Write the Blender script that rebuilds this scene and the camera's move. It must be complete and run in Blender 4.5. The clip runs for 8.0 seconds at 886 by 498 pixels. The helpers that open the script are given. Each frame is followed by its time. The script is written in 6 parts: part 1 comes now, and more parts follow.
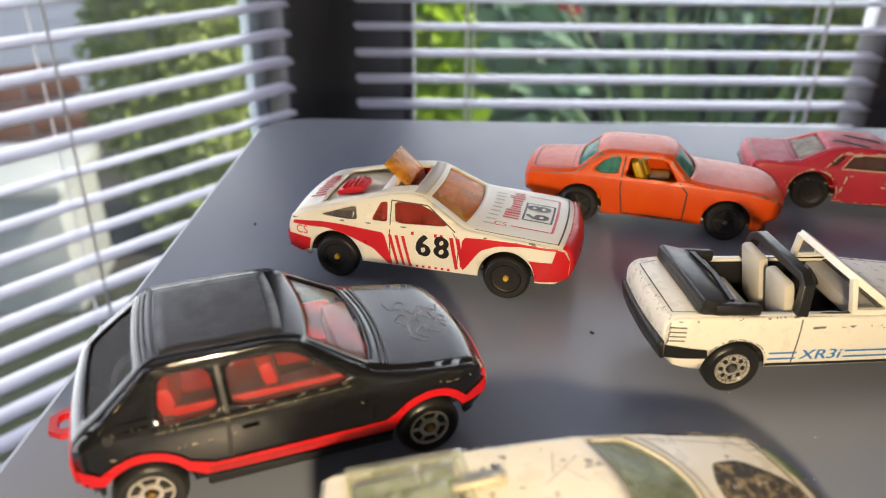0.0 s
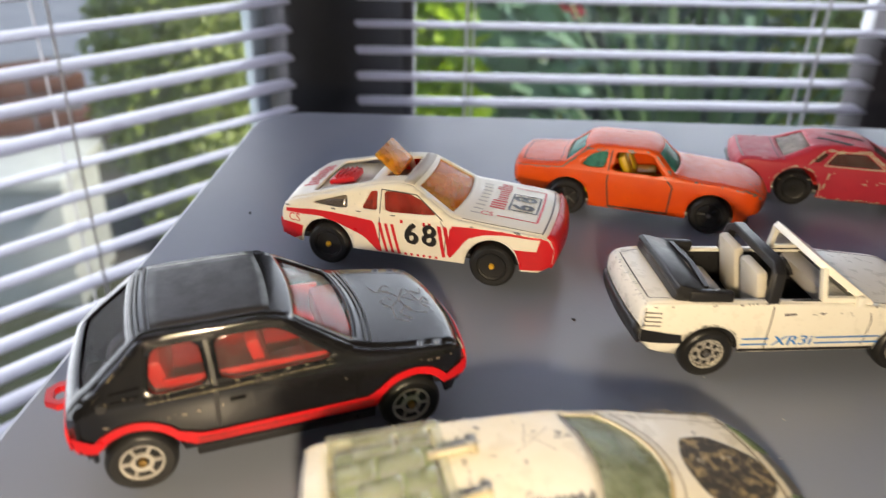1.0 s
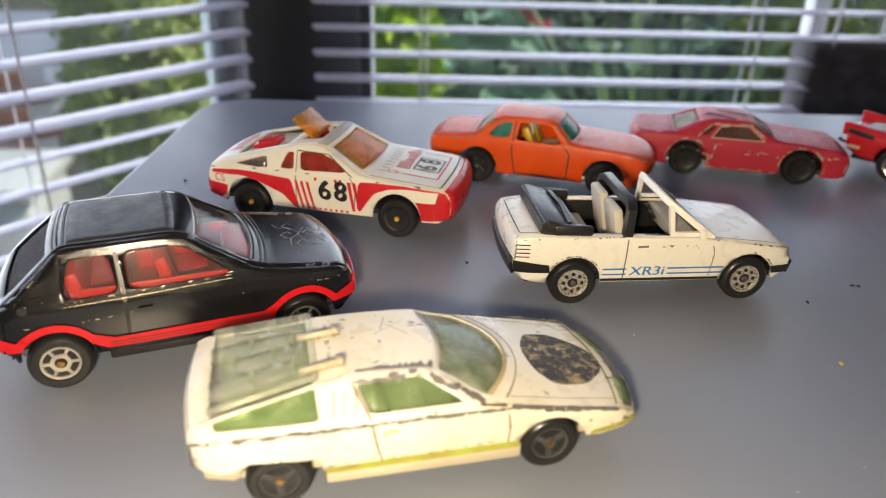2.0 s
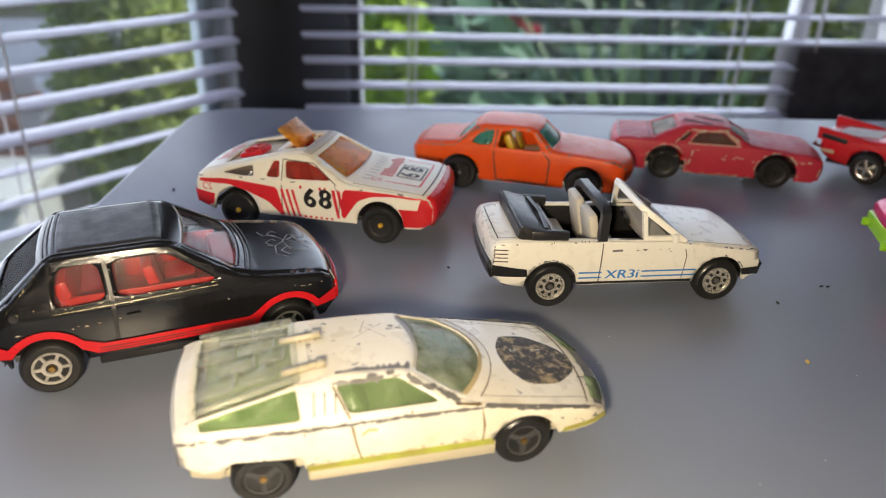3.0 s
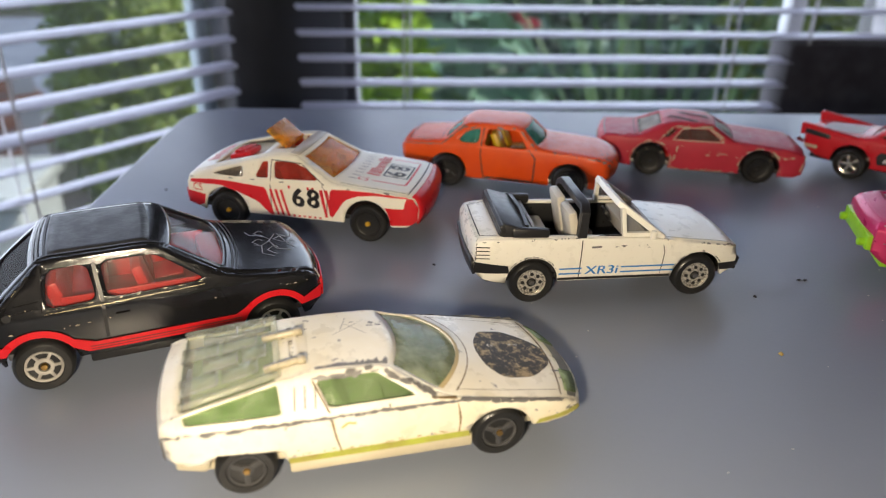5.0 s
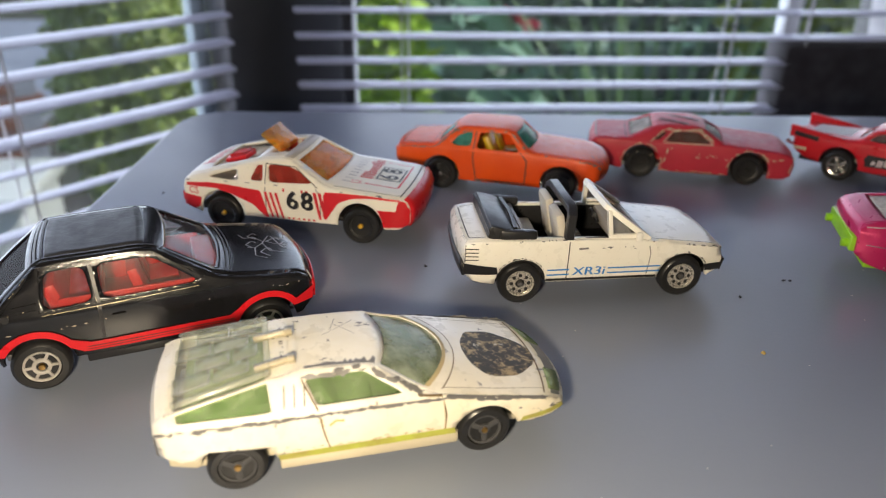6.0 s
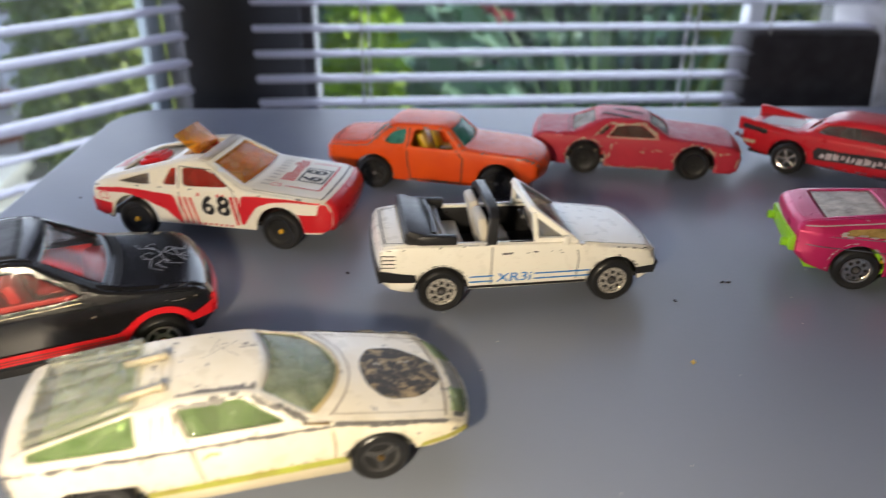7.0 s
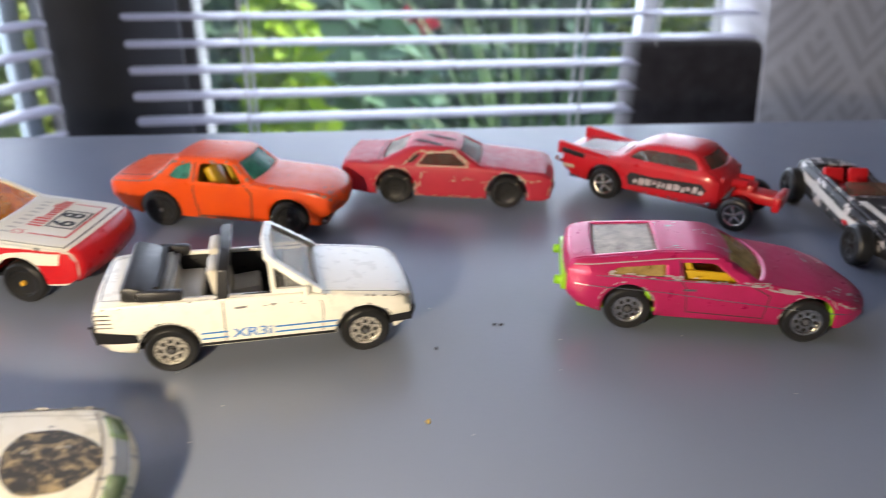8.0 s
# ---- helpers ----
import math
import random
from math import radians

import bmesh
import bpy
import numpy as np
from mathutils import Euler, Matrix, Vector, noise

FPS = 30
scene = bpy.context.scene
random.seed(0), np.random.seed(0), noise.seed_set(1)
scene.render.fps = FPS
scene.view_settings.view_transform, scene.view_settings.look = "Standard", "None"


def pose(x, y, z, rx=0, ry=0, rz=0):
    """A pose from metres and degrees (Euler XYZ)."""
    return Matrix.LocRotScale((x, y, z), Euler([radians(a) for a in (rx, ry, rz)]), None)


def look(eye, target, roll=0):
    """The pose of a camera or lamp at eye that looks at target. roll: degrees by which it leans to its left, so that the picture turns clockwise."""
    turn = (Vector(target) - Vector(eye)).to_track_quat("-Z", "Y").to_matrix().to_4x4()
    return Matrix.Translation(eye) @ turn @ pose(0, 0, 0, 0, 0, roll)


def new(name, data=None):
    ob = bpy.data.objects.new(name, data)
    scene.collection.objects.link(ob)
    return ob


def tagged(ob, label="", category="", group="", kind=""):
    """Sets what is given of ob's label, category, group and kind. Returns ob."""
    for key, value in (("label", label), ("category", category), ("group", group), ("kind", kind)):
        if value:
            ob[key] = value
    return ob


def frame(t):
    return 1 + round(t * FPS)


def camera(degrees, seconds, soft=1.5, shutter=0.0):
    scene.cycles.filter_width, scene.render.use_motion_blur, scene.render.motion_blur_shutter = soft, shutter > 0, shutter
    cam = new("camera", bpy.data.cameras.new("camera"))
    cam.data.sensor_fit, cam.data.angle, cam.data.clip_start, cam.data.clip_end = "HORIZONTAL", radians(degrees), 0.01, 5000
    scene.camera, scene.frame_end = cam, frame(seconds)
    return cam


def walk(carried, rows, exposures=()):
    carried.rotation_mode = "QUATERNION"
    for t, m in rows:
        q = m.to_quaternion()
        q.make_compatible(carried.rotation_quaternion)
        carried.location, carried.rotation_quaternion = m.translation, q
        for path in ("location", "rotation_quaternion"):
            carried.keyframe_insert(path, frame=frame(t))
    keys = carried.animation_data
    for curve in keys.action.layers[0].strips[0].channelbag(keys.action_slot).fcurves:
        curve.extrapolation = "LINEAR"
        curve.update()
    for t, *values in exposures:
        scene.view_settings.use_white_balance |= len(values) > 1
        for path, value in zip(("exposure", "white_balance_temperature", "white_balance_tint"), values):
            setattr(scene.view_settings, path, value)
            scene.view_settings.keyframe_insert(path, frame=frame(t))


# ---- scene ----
cam = camera(62.0, 8.0, soft=1.0, shutter=0.5)
cam.data.dof.use_dof = True
cam.data.dof.focus_distance = 0.172
cam.data.dof.aperture_fstop = 16.0
PATH = [
    (0, (-0.07170, -0.11564, 0.09554), (-0.04489, 0.15004, -0.04119), 0.87),
    (0.5, (-0.07179, -0.11642, 0.09646), (-0.04478, 0.14921, -0.04032), 1.09),
    (1, (-0.06878, -0.12200, 0.09534), (-0.04256, 0.14375, -0.04137), 1.46),
    (1.5, (-0.05732, -0.14183, 0.09287), (-0.02804, 0.12502, -0.04105), 1.87),
    (1.7, (-0.05448, -0.14604, 0.08970), (-0.02181, 0.12111, -0.04283), 2.05),
    (3, (-0.04963, -0.15508, 0.09277), (-0.01142, 0.11279, -0.03678), 1.66),
    (3.5, (-0.04874, -0.15573, 0.09289), (-0.01061, 0.11252, -0.03592), 1.22),
    (4, (-0.04934, -0.15700, 0.09409), (-0.01183, 0.11090, -0.03562), 1.30),
    (4.5, (-0.04719, -0.15751, 0.09448), (-0.00967, 0.10952, -0.03698), 1.17),
    (6, (-0.04325, -0.16289, 0.09723), (-0.00622, 0.10445, -0.03377), 0.94),
    (6.5, (-0.03867, -0.16191, 0.09678), (-0.00129, 0.10503, -0.03493), 0.61),
    (7, (-0.02555, -0.15368, 0.09578), (0.01825, 0.11119, -0.03811), 0.67),
    (7.5, (0.00166, -0.14814, 0.09819), (0.05518, 0.11578, -0.03401), 0.97),
    (8, (0.02505, -0.14724, 0.09960), (0.09016, 0.11449, -0.03177), 1.08),
]
walk(cam, [(t, look(eye, target, roll)) for t, eye, target, roll in PATH], [(0, 1.5, 7350, 10), (1.5, 1.4, 7000, 10), (3.5, 1.15, 6500, 10), (6.5, 1.15, 6400, 10), (7, 1.27, 6400, 10), (7.5, 1.52, 6400, 10), (8, 1.95, 6500, 10)])

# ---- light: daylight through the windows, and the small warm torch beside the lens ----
world = bpy.data.worlds.new("sky")
scene.world = world
world.use_nodes = True
wn = world.node_tree.nodes
sky = wn.new("ShaderNodeTexSky")
sky.sky_type = "NISHITA"
sky.sun_disc = False
sky.sun_elevation = radians(45)
sky.sun_rotation = radians(98)
wn["Background"].inputs[1].default_value = 0.085
world.node_tree.links.new(sky.outputs[0], wn["Background"].inputs[0])

sun = bpy.data.lights.new("sun", "SUN")
sun.energy = 1.4
sun.angle = radians(0.53)
sun.color = (1.0, 0.95, 0.86)
new("sun", sun).matrix_world = look((4, -0.55, 4), (0, 0, 0))

# daylight in the two window openings
for name, m, wide, watts in (("window_light_back", pose(0.24, 0.66, 0.42, 90, 0, 176), 0.60, 3.1), ("window_light_side", pose(-0.52, 0.22, 0.36, 90, 0, 225), 0.95, 4.9)):
    lamp = bpy.data.lights.new(name, "AREA")
    lamp.shape, lamp.size, lamp.size_y = "RECTANGLE", wide, 1.2
    lamp.energy = watts
    lamp.color = (0.80, 0.82, 1.0)
    new(name, lamp).matrix_world = m

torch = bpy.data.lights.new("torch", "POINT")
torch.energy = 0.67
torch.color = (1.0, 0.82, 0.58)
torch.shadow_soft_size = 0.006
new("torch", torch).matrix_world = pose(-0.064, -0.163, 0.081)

# ---- materials ----
MM = 0.001


def shader(name):
    mat = bpy.data.materials.new(name)
    mat.use_nodes = True
    return mat, mat.node_tree, mat.node_tree.nodes["Principled BSDF"]


def noise_of(tree, scale, detail=4.0, rough=0.6):
    co = tree.nodes.new("ShaderNodeTexCoord")
    n = tree.nodes.new("ShaderNodeTexNoise")
    n.inputs["Scale"].default_value = scale
    n.inputs["Detail"].default_value = detail
    n.inputs["Roughness"].default_value = rough
    tree.links.new(co.outputs["Object"], n.inputs["Vector"])
    return n.outputs[0]


def ramp_of(tree, value, low, high):
    r = tree.nodes.new("ShaderNodeMapRange")
    r.inputs["From Min"].default_value = low
    r.inputs["From Max"].default_value = high
    tree.links.new(value, r.inputs["Value"])
    return r.outputs[0]


def blend(tree, fac, a, b):
    m = tree.nodes.new("ShaderNodeMix")
    m.data_type = "RGBA"
    for socket, value in ((m.inputs[0], fac), (m.inputs[6], a), (m.inputs[7], b)):
        if isinstance(value, tuple):
            socket.default_value = (*value, 1)
        elif isinstance(value, float):
            socket.default_value = value
        else:
            tree.links.new(value, socket)
    return m.outputs[2]


def surface(name, colour, rough=0.4, metal=0.0, second=None, vary=60.0, chips=None, chip_size=350.0, chip_at=0.70, bump=0.02, bump_size=900.0, coat=0.0):
    """Paint, plastic or metal: two tones at two scales, chips down to bare metal, fine relief."""
    mat, tree, p = shader(name)
    second = second or tuple(c * 0.82 for c in colour)
    tone = blend(tree, ramp_of(tree, noise_of(tree, vary), 0.35, 0.68), colour, second)
    speck = ramp_of(tree, noise_of(tree, vary * 14, 6.0), 0.62, 0.8)
    tone = blend(tree, speck, tone, tuple(c * 0.7 for c in colour))
    if chips:
        mask = ramp_of(tree, noise_of(tree, chip_size, 5.0, 0.7), chip_at, chip_at + 0.015)
        tone = blend(tree, mask, tone, chips)
    tree.links.new(tone, p.inputs["Base Color"])
    tree.links.new(ramp_of_to(tree, noise_of(tree, vary * 5, 5.0), rough * 0.75, rough * 1.3), p.inputs["Roughness"])
    p.inputs["Metallic"].default_value = metal
    p.inputs["Coat Weight"].default_value = coat
    p.inputs["Coat Roughness"].default_value = 0.12
    b = tree.nodes.new("ShaderNodeBump")
    b.inputs["Strength"].default_value = bump * 10
    b.inputs["Distance"].default_value = 0.0001
    tree.links.new(noise_of(tree, bump_size, 5.0), b.inputs["Height"])
    tree.links.new(b.outputs[0], p.inputs["Normal"])
    return mat


def ramp_of_to(tree, value, low, high):
    r = tree.nodes.new("ShaderNodeMapRange")
    r.inputs["From Min"].default_value = 0.3
    r.inputs["From Max"].default_value = 0.7
    r.inputs["To Min"].default_value = low
    r.inputs["To Max"].default_value = high
    tree.links.new(value, r.inputs["Value"])
    return r.outputs[0]


def glass(name, colour, dull=0.12, ior=1.45, milky=0.1, rim=0.35):
    """A thin tinted pane: clear tint, mirror gloss at grazing angles, a little dust."""
    mat, tree, p = shader(name)
    out = tree.nodes["Material Output"]
    tree.nodes.remove(p)
    clear = tree.nodes.new("ShaderNodeBsdfTransparent")
    clear.inputs[0].default_value = (*colour, 1)
    dust = tree.nodes.new("ShaderNodeBsdfDiffuse")
    dust.inputs[0].default_value = (*(0.75 * c + 0.06 for c in colour), 1)
    gloss = tree.nodes.new("ShaderNodeBsdfGlossy")
    gloss.inputs["Roughness"].default_value = dull
    facing = tree.nodes.new("ShaderNodeLayerWeight")
    facing.inputs[0].default_value = 0.5
    steep = tree.nodes.new("ShaderNodeMath")
    steep.operation = "POWER"
    steep.inputs[1].default_value = 4.0
    tree.links.new(facing.outputs["Facing"], steep.inputs[0])
    fres = tree.nodes.new("ShaderNodeMapRange")
    fres.inputs["To Min"].default_value = ((ior - 1) / (ior + 1)) ** 2
    fres.inputs["To Max"].default_value = rim
    tree.links.new(steep.outputs[0], fres.inputs["Value"])
    m1, m2 = tree.nodes.new("ShaderNodeMixShader"), tree.nodes.new("ShaderNodeMixShader")
    tree.links.new(ramp_of_to(tree, noise_of(tree, 250.0, 5.0), milky * 0.5, milky * 1.6), m1.inputs[0])
    tree.links.new(clear.outputs[0], m1.inputs[1])
    tree.links.new(dust.outputs[0], m1.inputs[2])
    tree.links.new(fres.outputs[0], m2.inputs[0])
    tree.links.new(m1.outputs[0], m2.inputs[1])
    tree.links.new(gloss.outputs[0], m2.inputs[2])
    tree.links.new(m2.outputs[0], out.inputs["Surface"])
    return mat


ZINC = (0.22, 0.21, 0.20)
BLACK_PAINT = surface("black_enamel", (0.006, 0.006, 0.007), 0.15, second=(0.009, 0.009, 0.010), chips=(0.35, 0.30, 0.18), chip_size=260, chip_at=0.73, coat=0.35, bump=0.055, bump_size=1100)
CREAM_PAINT = surface("cream_enamel", (0.80, 0.78, 0.70), 0.30, second=(0.70, 0.64, 0.48), vary=45, chips=ZINC, chip_size=300, chip_at=0.655, coat=0.15)
RALLY_WHITE = surface("rally_white_enamel", (0.82, 0.78, 0.64), 0.38, second=(0.78, 0.75, 0.66), chips=ZINC, chip_size=420, chip_at=0.735, coat=0.3)
CABRIO_WHITE = surface("cabrio_white_enamel", (0.85, 0.83, 0.74), 0.30, second=(0.83, 0.80, 0.70), chips=ZINC, chip_size=360, chip_at=0.715, coat=0.25)
ORANGE_PAINT = surface("orange_enamel", (0.85, 0.098, 0.003), 0.36, second=(0.74, 0.068, 0.004), chips=(0.30, 0.24, 0.16), chip_size=300, chip_at=0.68, coat=0.04)
ROSE_PAINT = surface("rose_enamel", (0.58, 0.030, 0.055), 0.46, second=(0.48, 0.025, 0.05), chips=(0.55, 0.45, 0.33), chip_size=330, chip_at=0.70, coat=0.05)
RED_PAINT = surface("red_enamel", (0.62, 0.012, 0.020), 0.34, second=(0.50, 0.010, 0.018), chips=(0.4, 0.38, 0.34), chip_size=360, chip_at=0.735, coat=0.4)
MAGENTA_PAINT = surface("magenta_metallic", (0.57, 0.020, 0.130), 0.34, metal=0.25, second=(0.47, 0.016, 0.10), chips=(0.50, 0.44, 0.42), chip_size=240, chip_at=0.70, coat=0.4)
TAR_PAINT = surface("worn_black_white", (0.02, 0.02, 0.022), 0.35, chips=(0.6, 0.56, 0.54), chip_size=160, chip_at=0.56)
RED_PLASTIC = surface("red_plastic", (0.62, 0.012, 0.018), 0.32)
RED_SEAT = surface("red_seat_plastic", (0.72, 0.016, 0.014), 0.35, second=(0.52, 0.01, 0.01))
BLACK_PLASTIC = surface("black_plastic", (0.014, 0.014, 0.015), 0.35, second=(0.02, 0.02, 0.021))
GREY_PLASTIC = surface("grey_plastic", (0.46, 0.43, 0.38), 0.42)
IVORY_SEAT = surface("ivory_seat_plastic", (0.60, 0.56, 0.47), 0.45)
YELLOW_PLASTIC = surface("yellow_plastic", (0.72, 0.47, 0.02), 0.35)
LIME_PLASTIC = surface("lime_plastic", (0.30, 0.62, 0.02), 0.35)
GREEN_PLASTIC = surface("green_plastic", (0.30, 0.42, 0.15), 0.4, second=(0.42, 0.52, 0.26))
BASE_METAL = surface("base_metal", (0.28, 0.27, 0.26), 0.38, metal=0.9)
GOLD_BASE = surface("ivory_base", (0.62, 0.56, 0.40), 0.35, metal=0.1)
CHROME = surface("worn_chrome", (0.70, 0.68, 0.64), 0.22, metal=1.0, second=(0.5, 0.48, 0.44))
HINGE_PLASTIC = surface("stained_clear_plastic", (0.52, 0.47, 0.34), 0.3, second=(0.36, 0.31, 0.20), vary=250)
BRIGHT_RIM = surface("bright_plated_rim", (0.66, 0.63, 0.56), 0.28, metal=0.6, second=(0.55, 0.51, 0.44), vary=400)
BRASS = surface("brass_axle", (0.48, 0.30, 0.10), 0.35, metal=1.0)
DARK_RIM = surface("dark_grey_rim", (0.055, 0.055, 0.057), 0.4)
GRAINED_BLACK = surface("grained_black", (0.016, 0.016, 0.018), 0.42, second=(0.022, 0.022, 0.025), bump=0.09, bump_size=1500)
TYRE = surface("tyre_plastic", (0.012, 0.012, 0.012), 0.38, second=(0.02, 0.02, 0.02))
SEAM = surface("panel_gap", (0.05, 0.045, 0.04), 0.6)
ZINC_MAT = surface("bare_zinc", (0.22, 0.215, 0.21), 0.45, metal=0.5)
CHIP_PALE = surface("pale_primer_chip", (0.60, 0.50, 0.36), 0.5)
RED_INK = surface("red_print", (0.66, 0.02, 0.03), 0.35, chips=(0.78, 0.75, 0.66), chip_size=500, chip_at=0.70)
BLACK_INK = surface("black_print", (0.012, 0.012, 0.013), 0.4)
BLUE_INK = surface("blue_print", (0.03, 0.22, 0.62), 0.4)
SILVER_INK = surface("silver_print", (0.30, 0.31, 0.33), 0.4, second=(0.1, 0.1, 0.11), vary=500)
WHITE_INK = surface("white_print", (0.72, 0.70, 0.66), 0.45, chips=(0.5, 0.02, 0.03), chip_size=500, chip_at=0.66)
LIME_INK = surface("lime_print", (0.42, 0.47, 0.07), 0.35, second=(0.30, 0.25, 0.07), vary=200)
AMBER_GLASS = glass("amber_glass", (0.97, 0.55, 0.05), 0.16, milky=0.26)
RED_GLASS = glass("red_tint_glass", (0.80, 0.12, 0.06), milky=0.2)
TEAL_GLASS = glass("teal_glass", (0.04, 0.42, 0.34), milky=0.5)
GREEN_GLASS = glass("green_glass", (0.55, 0.70, 0.40), milky=0.22)
CLEAR_GLASS = glass("clear_plastic", (0.95, 0.95, 0.92), milky=0.035)
HATCH_PLASTIC = glass("dull_clear_plastic", (0.93, 0.94, 0.88), 0.12, 1.3, milky=0.11)
GREY_GLASS = glass("greyed_clear_plastic", (0.66, 0.62, 0.58), 0.15, 1.4, milky=0.10, rim=0.2)
SMOKE_GLASS = glass("smoked_glass", (0.58, 0.42, 0.36), milky=0.14, rim=0.2)
YELLOW_GLASS = glass("yellow_glass", (0.75, 0.55, 0.16), milky=0.4)
SCUFFED_GLASS = glass("scuffed_clear_plastic", (0.92, 0.90, 0.88), 0.10, 1.5, milky=0.022)
DARK_GLASS = glass("smoky_clear_plastic", (0.45, 0.42, 0.41), 0.10, 1.3, milky=0.01, rim=0.10)
WORN_BRASS = surface("rubbed_brassy_edge", (0.42, 0.36, 0.22), 0.28, metal=0.7, second=(0.30, 0.26, 0.18), vary=300)
DULL_GREEN_GLASS = glass("dull_green_glass", (0.52, 0.60, 0.42), 0.22, 1.6, milky=0.34)
STRIPE_INK = surface("worn_black_stripe", (0.016, 0.014, 0.015), 0.65, chips=(0.50, 0.03, 0.05), chip_size=420, chip_at=0.66)
WORN_WHITE = surface("worn_white_print", (0.66, 0.62, 0.60), 0.45, second=(0.42, 0.30, 0.30), vary=300, chips=(0.12, 0.02, 0.03), chip_size=420, chip_at=0.60)


# ---- mesh helpers (lengths of the toys in millimetres) ----
def part(name, bm, material, parent=None, label="", scale=MM, smooth=35, thick=0.0, bevel=0.0):
    """Links a bmesh as one mesh object under a thing or part."""
    me = bpy.data.meshes.new(name)
    for v in bm.verts:
        v.co *= scale
    for f in bm.faces:
        f.smooth = True
    bm.to_mesh(me)
    bm.free()
    me.set_sharp_from_angle(angle=radians(smooth))
    for m in (material if isinstance(material, (list, tuple)) else (material,)):
        me.materials.append(m)
    ob = new(name, me)
    if parent:
        ob.parent = parent
    if label:
        ob["label"] = label
    if thick:
        s = ob.modifiers.new("thickness", "SOLIDIFY")
        s.thickness, s.offset = thick * scale, -1
    if bevel:
        b = ob.modifiers.new("edge", "BEVEL")
        b.width, b.segments, b.limit_method, b.angle_limit = bevel * scale, 2, "ANGLE", radians(40)
    return ob


def block(bm, cx, cy, cz, sx, sy, sz, turn=None, bevel=0.0):
    """A bevelled box added to bm; turn: a matrix applied about its centre."""
    m = Matrix.Translation((cx, cy, cz)) @ (turn or Matrix()) @ Matrix.Diagonal((sx, sy, sz, 1))
    made = bmesh.ops.create_cube(bm, size=1, matrix=m)["verts"]
    if bevel:
        edges = list({e for v in made for e in v.link_edges})
        bmesh.ops.bevel(bm, geom=edges, offset=bevel, segments=2, profile=0.5, affect="EDGES")
    return bm


def lathe(bm, outline, n=32, axis="y", at=(0, 0, 0)):
    """Turns (radius, along) points about an axis through at."""
    rings = []
    for r, a in outline:
        ring = []
        for k in range(n):
            w = 2 * math.pi * k / n
            c, s = r * math.cos(w), r * math.sin(w)
            co = {"y": (c, a, s), "z": (c, s, a), "x": (a, c, s)}[axis]
            ring.append(bm.verts.new(Vector(co) + Vector(at)))
        rings.append(ring)
    for p, q in zip(rings, rings[1:]):
        for k in range(n):
            bm.faces.new((p[k], p[(k + 1) % n], q[(k + 1) % n], q[k]))
    for ring in (rings[0], rings[-1]):
        if len({tuple(round(c, 5) for c in v.co) for v in ring}) > 2:
            bm.faces.new(ring)
    bmesh.ops.remove_doubles(bm, verts=bm.verts[:], dist=1e-5)
    bmesh.ops.recalc_face_normals(bm, faces=bm.faces[:])
    return bm


def sweep(bm, path, w, h, up=(0, 0, 1)):
    """A rectangular bar along a path of points."""
    pts = [Vector(p) for p in path]
    rings = []
    for i, p in enumerate(pts):
        d = (pts[min(i + 1, len(pts) - 1)] - pts[max(i - 1, 0)]).normalized()
        side = d.cross(Vector(up)).normalized()
        u = side.cross(d).normalized()
        rings.append([bm.verts.new(p + side * a * w / 2 + u * b * h / 2) for a, b in ((-1, -1), (1, -1), (1, 1), (-1, 1))])
    for p, q in zip(rings, rings[1:]):
        for k in range(4):
            bm.faces.new((p[k], p[(k + 1) % 4], q[(k + 1) % 4], q[k]))
    bm.faces.new(rings[0])
    bm.faces.new(rings[-1])
    bmesh.ops.recalc_face_normals(bm, faces=bm.faces[:])
    return bm


def rounded(points, times=2, cut=0.18, closed=False):
    """Cuts the corners of a polyline, so that it bends softly."""
    for _ in range(times):
        out = [] if closed else [points[0]]
        n = len(points)
        for i in range(n if closed else n - 1):
            (ax, az), (bx, bz) = points[i], points[(i + 1) % n]
            out += [(ax + (bx - ax) * cut, az + (bz - az) * cut), (bx + (ax - bx) * cut, bz + (az - bz) * cut)]
        points = out if closed else out + [points[-1]]
    return points


def flat_sheet(outline, holes=(), step=2.0):
    """A sheet in the plane (u, v), cut into a grid, so that it can be bent."""
    from_mathutils = [[Vector((a, b, 0)) for a, b in ring] for ring in (outline, *holes)]
    tris = tessellate(from_mathutils)
    bm = bmesh.new()
    verts = [bm.verts.new(p) for ring in from_mathutils for p in ring]
    for t in tris:
        try:
            bm.faces.new([verts[i] for i in t])
        except ValueError:
            pass
    lo = [min(p[k] for p in outline) for k in (0, 1)]
    hi = [max(p[k] for p in outline) for k in (0, 1)]
    for k in (0, 1):
        x = math.ceil(lo[k] / step + 1e-6) * step
        while x < hi[k] - 1e-6:
            no = (1, 0, 0) if k == 0 else (0, 1, 0)
            co = (x, 0, 0) if k == 0 else (0, x, 0)
            bmesh.ops.bisect_plane(bm, geom=bm.verts[:] + bm.edges[:] + bm.faces[:], plane_co=co, plane_no=no, dist=1e-4)
            x += step
    return bm


def tessellate(rings):
    from mathutils import geometry
    return geometry.tessellate_polygon(rings)


def letters(text, size):
    """The built-in font's glyphs as a flat bmesh, centred, of that height."""
    cu = bpy.data.curves.new("letters", "FONT")
    cu.body, cu.size, cu.align_x, cu.align_y = text, size, "CENTER", "CENTER"
    ob = new("letters", cu)
    me = bpy.data.meshes.new_from_object(ob.evaluated_get(bpy.context.evaluated_depsgraph_get()))
    bm = bmesh.new()
    bm.from_mesh(me)
    bpy.data.objects.remove(ob)
    bpy.data.curves.remove(cu)
    bpy.data.meshes.remove(me)
    return bm


